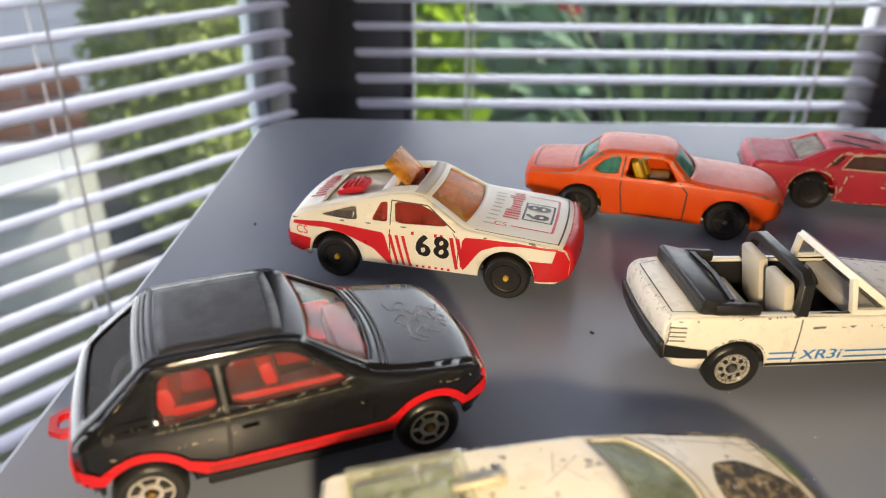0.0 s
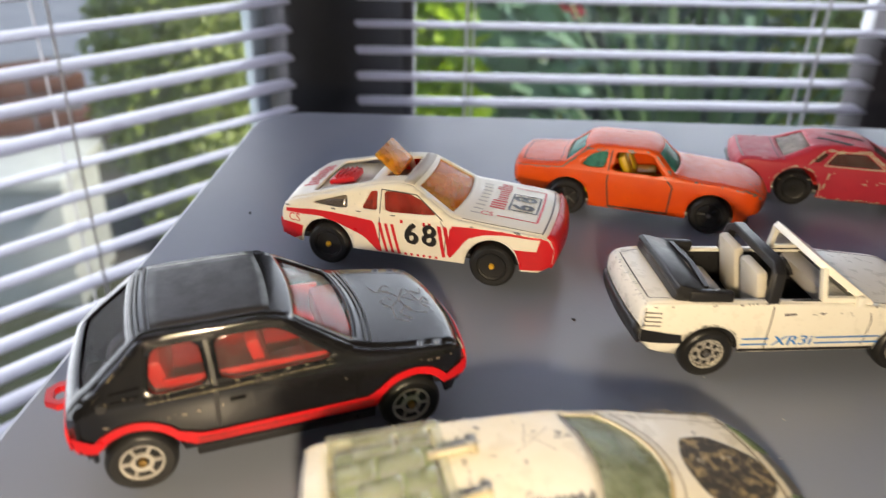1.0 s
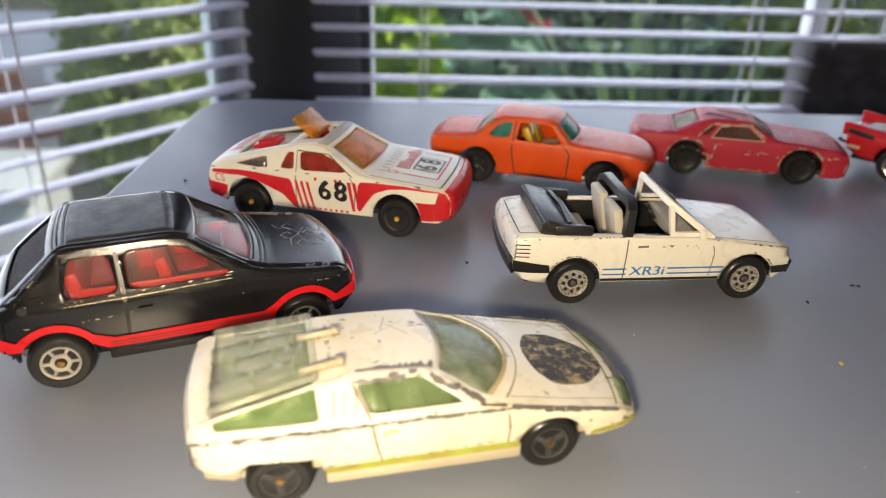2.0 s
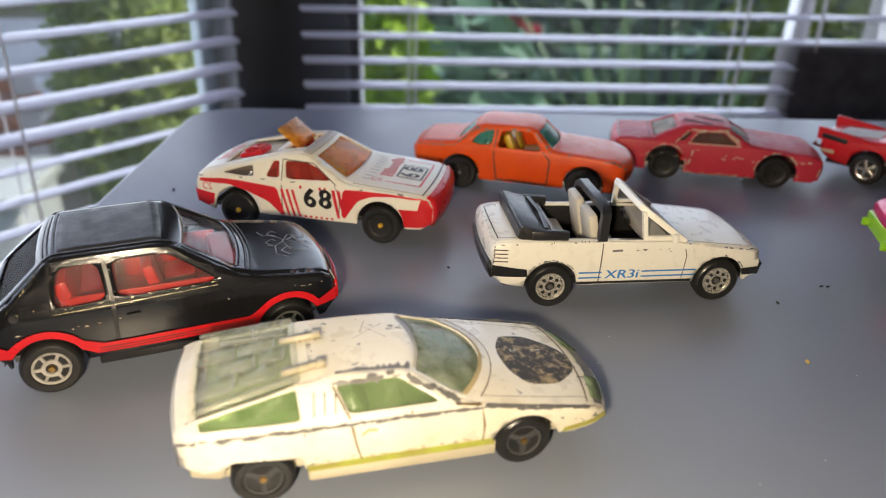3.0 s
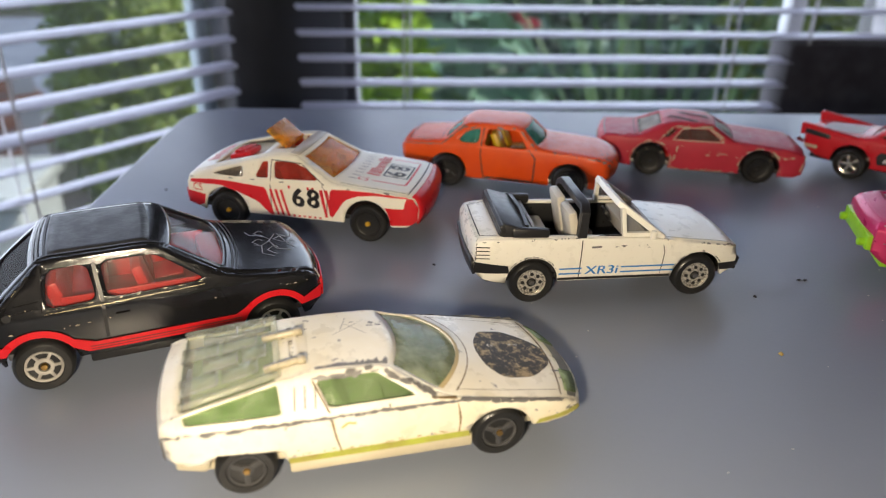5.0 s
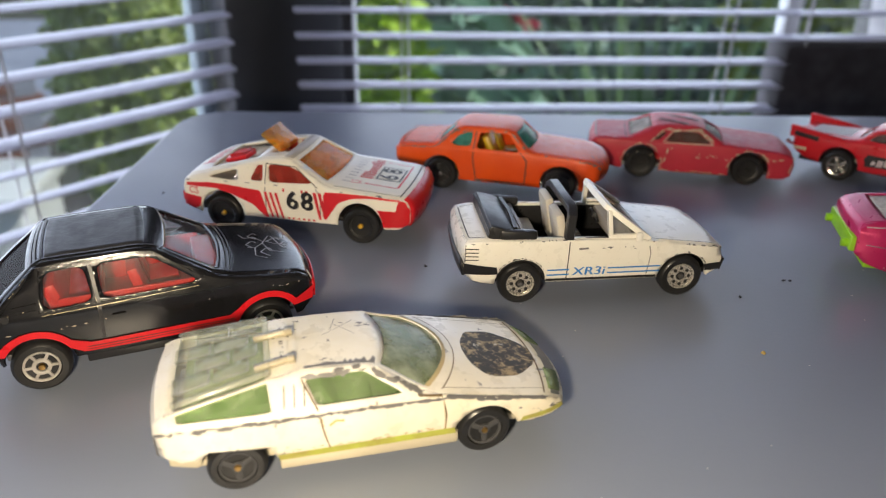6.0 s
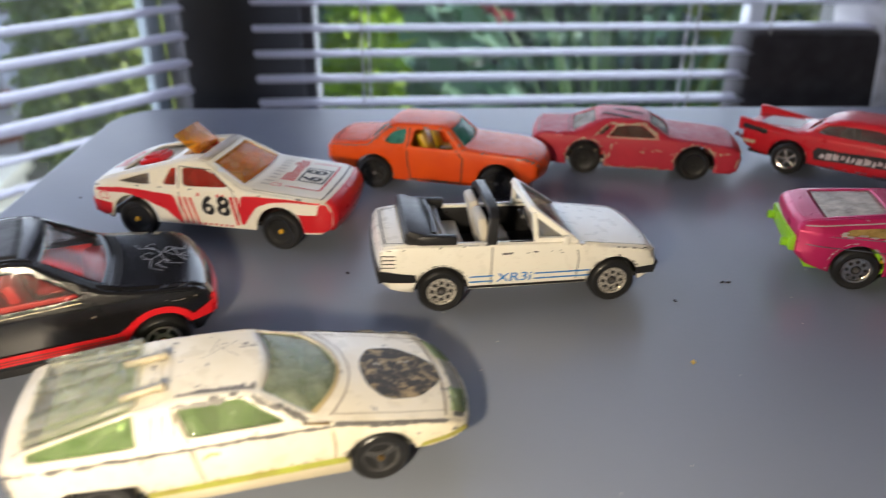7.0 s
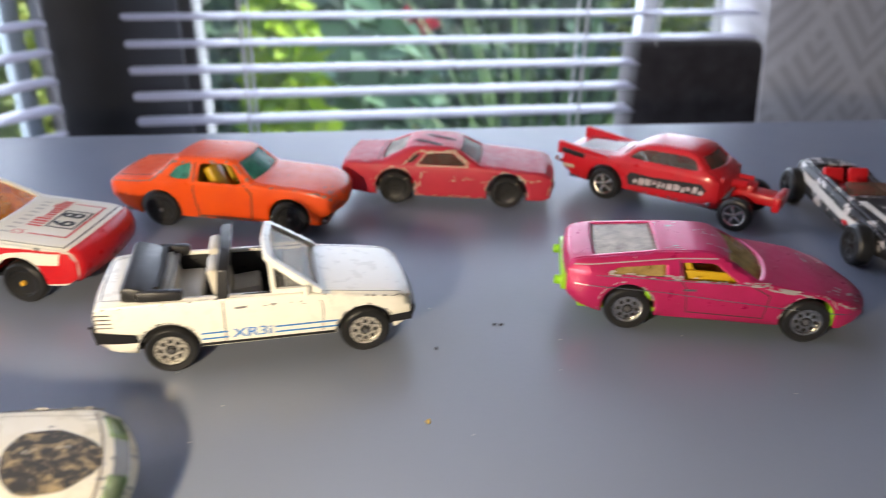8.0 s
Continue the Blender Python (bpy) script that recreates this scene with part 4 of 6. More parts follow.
def white_cabriolet():
    root = toy("white toy cabriolet with folded black hood and blue side stripes", (21.6, 0.5), -0.5, 13.8)
    wx = (-21.8, 21.8)
    prof = [(-34.0, 7.0), (-36.2, 9.0), (-36.4, 15.4), (-35.2, 17.4), (-29.5, 17.8), (8.0, 16.8), (11.0, 16.5), (29.0, 14.3), (31.6, 13.2), (32.6, 10.0), (31.8, 7.0), (30.0, 6.4)]
    sh = Shell(root, prof, [(-36.6, 13.0), (-31, 13.7), (20, 13.8), (28, 13.6), (33, 12.9)], [(-37, 17.5), (33, 17.5)], 0.4, 6.0, (-21.6, 21.6), 6.7, edge=0.55, bow=0.35, soft=0.11, slide=[(-37, -0.4), (-30, 0), (8, 0.8), (20, 0.2), (33, 0.9)])
    tub = (sh.place(-29.6, 17.9), sh.place(9.4, 16.6), -0.88, 0.88)
    sh.body(CABRIO_WHITE, (), (tub,))
    part("cabin_floor", block(bmesh.new(), -10, 0, 8.6, 40, 25.0, 1.2, bevel=0.2), BLACK_PLASTIC, root)
    for s in (-1, 1):
        part("door_lining", block(bmesh.new(), -9, s * 11.9, 12.8, 36, 0.8, 8.8, bevel=0.2), BLACK_PLASTIC, root)
    part("front_bulkhead", block(bmesh.new(), 9.5, 0, 12.4, 2.0, 24, 8.4, bevel=0.4), BLACK_PLASTIC, root)
    for y in (-5.6, 5.6):
        seat(root, -6.0, y, 9.2, IVORY_SEAT, 8.6, 12.6, 12)
    part("rear_bench", block(block(bmesh.new(), -18.0, 0, 12.0, 7, 21, 4, bevel=0.9), -21.5, 0, 15.0, 2.4, 21, 7.5, Matrix.Rotation(radians(-16), 4, "Y"), 0.7), IVORY_SEAT, root)
    part("dashboard", block(bmesh.new(), 6.6, 0, 14.8, 5, 23, 3.6, bevel=0.9), GREY_PLASTIC, root)
    wheel_bm = lathe(bmesh.new(), [(1.9, 0), (2.4, 0.35), (2.4, -0.35), (1.9, 0)], 24, "x")
    lathe(wheel_bm, [(0.01, 0.2), (0.7, 0.2), (0.7, -0.6)], 12, "x")
    block(wheel_bm, 0, 0, 0, 0.3, 4.2, 0.5)
    w = part("steering_wheel", wheel_bm, BLACK_PLASTIC, root)
    w.location, w.rotation_euler = Vector((2.8, 5.6, 16.2)) * MM, (0, radians(-28), 0)
    # folded hood: a padded bow with two arms
    hood = bmesh.new()
    block(hood, -26.6, 0, 18.7, 7.2, 24.6, 3.6, Matrix.Rotation(radians(16), 4, "Y"), 0.8)
    block(hood, -29.2, 0, 19.6, 1.6, 24.8, 2.6, Matrix.Rotation(radians(-18), 4, "Y"), 0.5)
    for s in (-1, 1):
        block(hood, -22.4, s * 11.7, 18.5, 9.6, 2.2, 2.6, Matrix.Rotation(radians(4), 4, "Y"), 0.7)
    part("folded_hood", hood, BLACK_PLASTIC, root, "black plastic folded hood")
    part("hood_fold", sweep(bmesh.new(), [(-23.0, -10.4, 19.6), (-22.4, 0, 19.9), (-23.0, 10.4, 19.6)], 1.0, 0.8), BLACK_PLASTIC, root)
    part("hood_seam", sweep(bmesh.new(), [(-20.4, -10.3, 17.6), (-20.4, 10.3, 17.6)], 0.8, 1.0), GREY_PLASTIC, root)
    bar = sweep(bmesh.new(), [(-9.4, -12.4, 9.5), (-9.4, -12.2, 18.0), (-8.8, -11.2, 22.8), (-8.4, -9.4, 23.9), (-8.4, 9.4, 23.9), (-8.8, 11.2, 22.8), (-9.4, 12.2, 18.0), (-9.4, 12.4, 9.5)], 1.9, 2.4, (1, 0, 0))
    part("roll_bar", bar, BLACK_PLASTIC, root, "black plastic roll-over bar", bevel=0.25)
    # windscreen frame, quarter lights, mirrors
    fr = bmesh.new()
    sweep(fr, [(11.8, -12.3, 16.3), (1.8, -10.1, 23.4), (1.0, -9.2, 24.0), (0.4, 0, 24.5), (1.0, 9.2, 24.0), (1.8, 10.1, 23.4), (11.8, 12.3, 16.3)], 1.9, 1.5, (0.5, 0, 1))
    part("screen_frame", fr, CABRIO_WHITE, root, bevel=0.2)
    for s in (-1, 1):
        part("quarter_post", sweep(bmesh.new(), [(1.6, s * 12.1, 17.0), (1.2, s * 10.2, 23.6)], 1.5, 1.1, (1, 0, 0)), CABRIO_WHITE, root, bevel=0.15)
        part("quarter_bar", sweep(bmesh.new(), [(1.4, s * 12.2, 17.5), (11.4, s * 12.2, 17.2)], 1.0, 1.0), CABRIO_WHITE, root)
        q = bmesh.new()
        q.faces.new([q.verts.new(c) for c in ((2.0, s * 12.0, 17.6), (10.2, s * 12.0, 17.6), (2.0, s * 10.4, 22.8))])
        part("quarter_light", q, CLEAR_GLASS, root, thick=0.3)
        part("mirror", block(bmesh.new(), 8.6, s * 13.7, 17.6, 1.6, 1.5, 2.4, bevel=0.5), CABRIO_WHITE, root)
        part("headlight", block(bmesh.new(), 32.2, s * 9.0, 12.2, 1.0, 4.4, 1.8, bevel=0.3), GREY_PLASTIC, root)
    pane = bmesh.new()
    rows = [[pane.verts.new((11.6 - 10.6 * k / 6 - 0.8 * 0, y * (11.6 - 2.2 * k / 6) / 6, 16.9 + 7.2 * k / 6)) for y in range(-6, 7)] for k in range(7)]
    for a, b in zip(rows, rows[1:]):
        for j in range(12):
            pane.faces.new((a[j], a[j + 1], b[j + 1], b[j]))
    part("windscreen", pane, GREY_GLASS, root, thick=0.4)
    # bumpers
    bm = sh.strip(bmesh.new(), sh.place(-36.0, 8.8), sh.place(-36.4, 12.4), -1, 1, out=0.7)
    part("rear_bumper", bm, BLACK_PLASTIC, root, "black rear bumper", thick=0.8)
    sh.print_side([(-36.3, 9.2), (-36.4, 12.2), (-28.0, 11.0), (-27.6, 9.0)], BLACK_PLASTIC, "bumper_corner", 0.45, sides=(-1, 1))
    bm = sh.strip(bmesh.new(), sh.place(32.6, 9.8), sh.place(32.0, 7.2), -1, 1, out=0.9)
    part("front_bumper", bm, BLACK_PLASTIC, root, "black front bumper", thick=0.9)
    sh.print_side([(27.6, 7.6), (27.0, 9.5), (32.5, 9.6), (32.2, 7.4)], BLACK_PLASTIC, "bumper_corner", 0.5, sides=(-1, 1))
    # stripes and letters
    for z0, z1 in ((9.2, 9.6), (7.8, 8.2)):
        sh.line_side([(-14.8, (z0 + z1) / 2), (-9.0, (z0 + z1) / 2)], 0.42, BLUE_INK, "side_stripe", 0.08, (-1,))
        sh.line_side([(1.2, (z0 + z1) / 2), (15.2, (z0 + z1) / 2)], 0.42, BLUE_INK, "side_stripe", 0.08, (-1,))
    sh.write_side("XR3i", 3.3, -3.8, 8.7, BLUE_INK, "side_letters", stretch=1.3, slant=0.1)
    sh.write_side("XR3i", 3.3, -3.65, 8.7, BLUE_INK, "side_letters", 0.11, stretch=1.3, slant=0.1)
    sh.line_side([(-9.6, 6.6), (-9.4, 16.8)], 0.28, SEAM, "door_gap", 0.05)
    sh.line_side([(11.8, 7.2), (12.2, 13.0), (11.2, 16.4)], 0.22, SEAM, "door_gap", 0.05)
    sh.line_side([(-7.0, 15.0), (-4.4, 15.1)], 0.5, ZINC_MAT, "door_handle", 0.2, (-1, 1))
    sh.line_side([(-15.0, 6.6), (14.5, 6.5)], 0.7, BLACK_PLASTIC, "sill_line", 0.1)
    for k in range(4):
        sh.line_side([(-36.0, 12.9 + 0.95 * k), (-32.6, 12.9 + 0.95 * k)], 0.28, SEAM, "lamp_rib", 0.08)
    sh.chips([(-36, 12.6), (-35.8, 16.6)], 9, 0.4, ZINC_MAT, 41, spread=0.4)
    sh.chips([(-34.6, 17.0), (-10, 17.3)], 9, 0.4, ZINC_MAT, 42, spread=0.2)
    for xw in (-21.6, 21.6):
        arc = [(xw + 7.0 * math.cos(radians(a)), 5.9 + 7.0 * math.sin(radians(a))) for a in range(15, 166, 15)]
        sh.chips(arc, 16, 0.35, ZINC_MAT, 45 + int(xw), spread=0.2)
    sh.chips([(12, 16.2), (31, 13.8)], 12, 0.35, ZINC_MAT, 44, spread=0.25)
    sh.chips([(-2, 14.8), (10, 15.0)], 6, 0.4, ZINC_MAT, 43)
    for k in range(14):
        sh.top_chips([(-36.3, 13.5, -0.9 + 0.13 * k)], 0.5, ZINC_MAT, 60 + k, each=2)
    sh.line_top([(11.5, 17.0, -0.93), (30.0, 14.8, -0.9)], 0.2, SEAM, "bonnet_gap", 0.04)
    sh.line_top([(11.5, 17.0, 0.93), (30.0, 14.8, 0.9)], 0.2, SEAM, "bonnet_gap", 0.04)
    sh.top_chips([(-35.6, 17.0, -0.9 + 0.2 * k) for k in range(10)], 0.6, ZINC_MAT, 59, each=3)
    sh.line_top([(-30.5, 17.9, -0.86), (-34.6, 17.6, -0.82), (-34.6, 17.6, 0.82), (-30.5, 17.9, 0.86)], 0.22, SEAM, "boot_gap", 0.04)
    sh.base(BLACK_PLASTIC, -33, 31, 6.2, 11.0)
    four_wheels(root, wx, 13.7, 5.9, BRIGHT_RIM, "slots", BASE_METAL)
    stretch(root, 1.012, 1.0, 1.05)


def cream_wedge():
    root = toy("chipped cream toy sports car with green windows and clear louvred hatch", (-42.1, -57.2), 6.5, 15.1)
    wx = (-22.7, 22.7)
    prof = [(-33.0, 8.2), (-35.2, 9.4), (-35.9, 12.5), (-35.8, 15.8), (-34.6, 16.7), (-17.0, 20.0), (-13.0, 20.6), (-8.0, 20.8), (0.5, 20.5), (2.2, 20.1), (9.6, 15.9), (12.5, 15.1), (33.0, 11.0), (36.2, 9.0), (37.0, 7.6), (35.5, 6.6), (31.0, 6.2)]
    sh = Shell(root, prof, [(-36.4, 13.5), (-32, 14.2), (-20, 14.6), (24, 14.7), (33, 14.3), (38, 12.6)], [(-37, 15.2), (13, 15.0), (38, 10.6)], 0.85, 6.6, (20.97,), 6.2, hub=5.2, edge=0.7, bow=0.3, soft=0.10, slide=[(-37, -1.0), (-30, 0), (-12, 0), (1.5, 1.2), (9.5, 6.4), (14, 5.0), (24, 2.5), (31, 1.6), (38, 2.6)])
    door = rounded([(-8.9, 16.0), (-10.6, 19.6), (-5.6, 19.9), (-0.5, 19.9), (6.2, 16.1)], 2, 0.06, True)
    quarter = rounded([(-31.8, 15.9), (-16.6, 15.9), (-17.0, 19.8), (-19.5, 19.38), (-32.2, 17.0)], 1, 0.05, True)
    front = (sh.place(2.5, 19.9), sh.place(9.5, 16.0), -0.95, 0.95)
    hatch = (sh.place(-32.4, 17.1), sh.place(-17.2, 20.0), -0.985, 0.985)
    # the flank cuts straight across the top of the rear wheel
    skirt = sh.outline() + [(-16.4, 6.6), (-16.8, 8.2), (-17.6, 9.1), (-27.3, 9.8), (-28.6, 8.8), (-29.4, 8.3)]
    sh.body(CREAM_PAINT, (door, quarter), (front, hatch), outline=skirt)
    sh.side_pane(door, GREEN_GLASS)
    sh.side_pane(quarter, GREEN_GLASS)
    sh.screen(front, DULL_GREEN_GLASS)
    # clear louvred hatch with raised blocks and two hinges
    lid = part("hatch_lid", sh.strip(bmesh.new(), hatch[0] + 0.6, hatch[1] + 1.2, -1.0, 1.0, out=1.3), HATCH_PLASTIC, root, "clear plastic hatch with raised ridges", thick=0.7)
    ridge = glass("milky_ridge", (0.92, 0.93, 0.88), 0.2, 1.4, milky=0.30)

    def on_lid(x):
        return 17.1 + (x + 32.4) * 0.19

    for i in range(4):
        f0 = -0.80 + 0.41 * i
        for k in range(3):
            x0 = -32.0 + 6.6 * k + (3.3 if i % 2 else 0.0)
            x1 = min(x0 + 5.9, -18.0)
            if x1 - x0 < 2.0:
                continue
            a0, a1 = sh.place(x0, on_lid(x0)), sh.place(x1, on_lid(x1))
            part("lid_brick", sh.strip(bmesh.new(), a0, a1, f0, f0 + 0.36, out=1.75, nf=2), HATCH_PLASTIC, lid, thick=0.45)
            sh.line_top([(x0, on_lid(x0), f0), (x1, on_lid(x1), f0), (x1, on_lid(x1), f0 + 0.36)], 0.34, ridge, "lid_ridge", 1.78)
    for f in (-0.96, 0.96):
        part("lid_rail", sh.strip(bmesh.new(), hatch[0], hatch[1] + 0.8, f - 0.05, f + 0.05, out=1.35, nf=2), HATCH_PLASTIC, lid, thick=0.9)
    for f in (-0.70, 0.28):
        part("hinge", sh.strip(bmesh.new(), hatch[1] - 1.5, hatch[1] + 5.2, f - 0.06, f + 0.06, out=1.3, nf=2), HINGE_PLASTIC, root, thick=1.0)
        part("hinge_stop", sh.strip(bmesh.new(), hatch[1] + 4.2, hatch[1] + 5.4, f - 0.10, f + 0.10, out=1.45, nf=2), HINGE_PLASTIC, root, thick=1.0)
    # slots behind the doors, door gaps, trim, worn shoulder
    for k in range(3):
        sh.line_side([(-15.2 + 1.7 * k, 16.2), (-14.9 + 1.7 * k, 19.4)], 0.7, CREAM_PAINT, "pillar_rib", 0.45)
        sh.line_side([(-14.5 + 1.7 * k, 16.2), (-14.2 + 1.7 * k, 19.2)], 0.22, SEAM, "pillar_slot", 0.06)
        sh.line_top([(-14.8 + 1.5 * k, 20.9, -0.85), (-14.8 + 1.5 * k, 20.9, 0.85)], 0.7, CREAM_PAINT, "roof_rib", 0.3)
    brown = surface("rust_brown_gap", (0.16, 0.11, 0.05), 0.6)
    sh.line_side([(-11.2, 19.7), (-8.9, 15.4), (-8.1, 10.3), (-7.2, 6.8)], 0.3, brown, "door_gap", 0.06)
    sh.line_side([(8.4, 15.6), (12.8, 14.9), (13.5, 10.8), (13.2, 6.8)], 0.3, brown, "door_gap", 0.06)
    sh.line_side([(-7.2, 12.3), (-6.0, 13.2), (-4.6, 12.9)], 0.4, surface("gilt", (0.5, 0.4, 0.1), 0.4), "door_handle", 0.2)
    stripe = [(-16.0, 5.9), (-16.2, 7.2), (0.0, 7.5), (14.9, 7.6), (15.4, 6.2), (0.0, 6.0)]
    sh.print_side(stripe, LIME_INK, "side_stripe", 0.12, sides=(-1, 1))
    sh.print_side([(27.6, 6.6), (28.2, 7.6), (36.2, 8.7), (36.8, 7.7)], LIME_INK, "side_stripe", 0.12, sides=(-1, 1))
    shoulder = [(-35.6, 14.4), (-12, 14.5), (14, 14.4), (33.5, 10.8)]
    sh.line_side([(-11.0, 14.55), (4, 14.75), (15.5, 14.3), (24, 12.8), (33.0, 10.9)], 0.30, ZINC_MAT, "worn_shoulder", 0.05)
    for k, (a, b) in enumerate(zip(shoulder, shoulder[1:])):
        sh.chips([a, b], (46, 60, 60)[k], (0.75, 0.6, 0.6)[k], ZINC_MAT, 50 + k, sides=(-1, 1), spread=0.4)
    for (a, b), s in ((((-10.6, 19.9), (-0.2, 20.1)), 71), (((0.8, 19.7), (9, 16.0)), 72)):
        sh.chips([a, b], 26, 0.7, ZINC_MAT, s, spread=0.5)
    grime = surface("brown_grime", (0.34, 0.26, 0.12), 0.6, second=(0.45, 0.36, 0.18), vary=300)
    sh.chips([(-7.4, 7.4), (-8.4, 13.5)], 12, 0.30, grime, 76, spread=0.6)
    sh.chips([(13.4, 7.4), (13.0, 14.4)], 14, 0.34, grime, 77, spread=0.7)
    sh.chips([(-16, 7.6), (14.5, 7.9)], 26, 0.34, grime, 78, spread=0.5)
    sh.chips([(-35.4, 10.2), (-35.6, 15.4)], 12, 0.5, ZINC_MAT, 79, spread=0.5)
    sh.chips([(26.6, 9.6), (32.0, 8.6), (36.4, 8.2)], 14, 0.4, ZINC_MAT, 80, spread=0.5)
    rng = random.Random(12)
    n = 26
    s_a, s_b = sh.place(-10.6, 20.7), sh.place(1.6, 20.3)
    bm = bmesh.new()
    up = [bm.verts.new(sh.on_strip(s_a + (s_b - s_a) * k / n, -0.985, 0.07)) for k in range(n + 1)]
    dn = [bm.verts.new(sh.on_strip(s_a + (s_b - s_a) * k / n, -0.93 + 0.16 * rng.random() * (k / n + 0.2), 0.07)) for k in range(n + 1)]
    for k in range(n):
        bm.faces.new((up[k], up[k + 1], dn[k + 1], dn[k]))
    part("worn_roof_edge", bm, ZINC_MAT, root, "bare grey metal where paint has worn off")
    sh.top_chips([(x, 20.8, f) for x, f in ((-14, -0.3), (-13, 0.2), (-12.5, 0.6), (-8, -0.8), (0, 0.5))], 1.4, ZINC_MAT, 74, each=6)
    sh.top_chips([(x, 11.2, f) for x, f in ((36, -0.7), (36, -0.4), (35.5, 0.1), (36, 0.5), (35, 0.8))], 1.5, ZINC_MAT, 75, each=7)
    bm = sh.strip(bmesh.new(), sh.place(34.0, 10.4), sh.place(36.0, 9.2), -0.95, 0.95, out=0.05)
    part("worn_nose", bm, ZINC_MAT, root, "bare grey metal nose")
    for f in (-0.62, 0.62):
        part("headlight", sh.strip(bmesh.new(), sh.place(33.6, 10.7), sh.place(36.0, 9.2), f - 0.24, f + 0.24, out=0.25), GREEN_GLASS, root, "dull green headlight cover", thick=0.3)
    # round label on the bonnet, mostly rubbed off
    mat, tree, p = shader("rubbed_label")
    near = ramp_of(tree, noise_of(tree, 420.0, 8.0, 0.75), 0.50, 0.585)
    tone = blend(tree, near, (0.030, 0.027, 0.020), (0.36, 0.27, 0.14))
    pale = ramp_of(tree, noise_of(tree, 260.0, 6.0, 0.7), 0.635, 0.66)
    tone = blend(tree, pale, tone, (0.62, 0.57, 0.45))
    tone = blend(tree, ramp_of(tree, noise_of(tree, 90.0, 2.0), 0.66, 0.68), tone, (0.02, 0.09, 0.05))
    tree.links.new(tone, p.inputs["Base Color"])
    p.inputs["Roughness"].default_value = 0.55
    disc = flat_sheet([(8.8 * math.cos(2 * math.pi * k / 40) * (1 + 0.02 * math.sin(7 * k)), 8.6 * math.sin(2 * math.pi * k / 40) * (1 + 0.025 * math.sin(5 * k))) for k in range(40)], step=1.6)
    sh.print_top(disc, 24.0, 12.9, -0.05, mat, "bonnet_label", 0.07, label="rubbed dark round paper label")
    sh.line_top([(12.4, 15.2, -0.93), (12.4, 15.2, 0.93)], 0.30, brown, "cowl_gap", 0.05)
    for f in (-0.9, 0.9):
        sh.line_top([(12.6, 15.1, f), (32.5, 11.1, f * 0.95)], 0.13, brown, "bonnet_gap", 0.05)
    sh.line_top([(32.6, 11.1, -0.95), (32.6, 11.1, 0.95)], 0.3, brown, "bonnet_gap", 0.05)
    scr = surface("scratch", (0.30, 0.28, 0.25), 0.5)
    for pts in ([(-7, 21.4, 0.1), (-1, 21.3, 0.62)], [(-4.5, 21.4, 0.5), (-1.5, 21.3, 0.05)], [(-5.5, 21.4, 0.3), (-4.0, 21.4, 0.75)]):
        sh.line_top(pts, 0.14, scr, "scratch", 0.05)
    rim_brown = sh.strip(bmesh.new(), front[1] - 0.2, front[1] + 0.7, -0.95, 0.95, out=0.1)
    part("screen_rim", rim_brown, surface("yellowed_rim", (0.50, 0.40, 0.20), 0.5), root, "yellowed windscreen rim")
    # lower body and inside
    for s in (-1, 1):
        part("sill", block(bmesh.new(), 0, s * 13.1, 4.7, 32, 1.8, 3.0, bevel=0.5), GOLD_BASE, root, "ivory plastic sill")
    part("front_apron", block(bmesh.new(), 31.6, 0, 5.9, 6.4, 24.5, 2.4, Matrix.Rotation(radians(-16), 4, "Y"), 0.8), GOLD_BASE, root)
    part("rear_apron", block(bmesh.new(), -31.4, 0, 7.3, 5.6, 26.0, 3.2, Matrix.Rotation(radians(16), 4, "Y"), 0.9), GOLD_BASE, root)
    sh.base(GOLD_BASE, -31, 31, 4.6, 10.8)
    part("cabin_floor", block(bmesh.new(), -8, 0, 8.4, 46, 24, 1.0, bevel=0.2), GREEN_PLASTIC, root)
    part("engine_cover", block(bmesh.new(), -24, 0, 12.6, 15, 23, 6.5, Matrix.Rotation(radians(-6), 4, "Y"), 1.2), GREEN_PLASTIC, root)
    for y in (-5.8, 5.8):
        seat(root, -3, y, 9.0, GREEN_PLASTIC, 8.4, 8.0, 26)
    part("dashboard", block(bmesh.new(), 10, 0, 12.6, 6, 23, 3.2, bevel=0.9), GREEN_PLASTIC, root)
    four_wheels(root, wx, 14.3, 5.3, DARK_RIM, "star")
    stretch(root, 1.03, 1.03, 0.985, ahead=1.1)


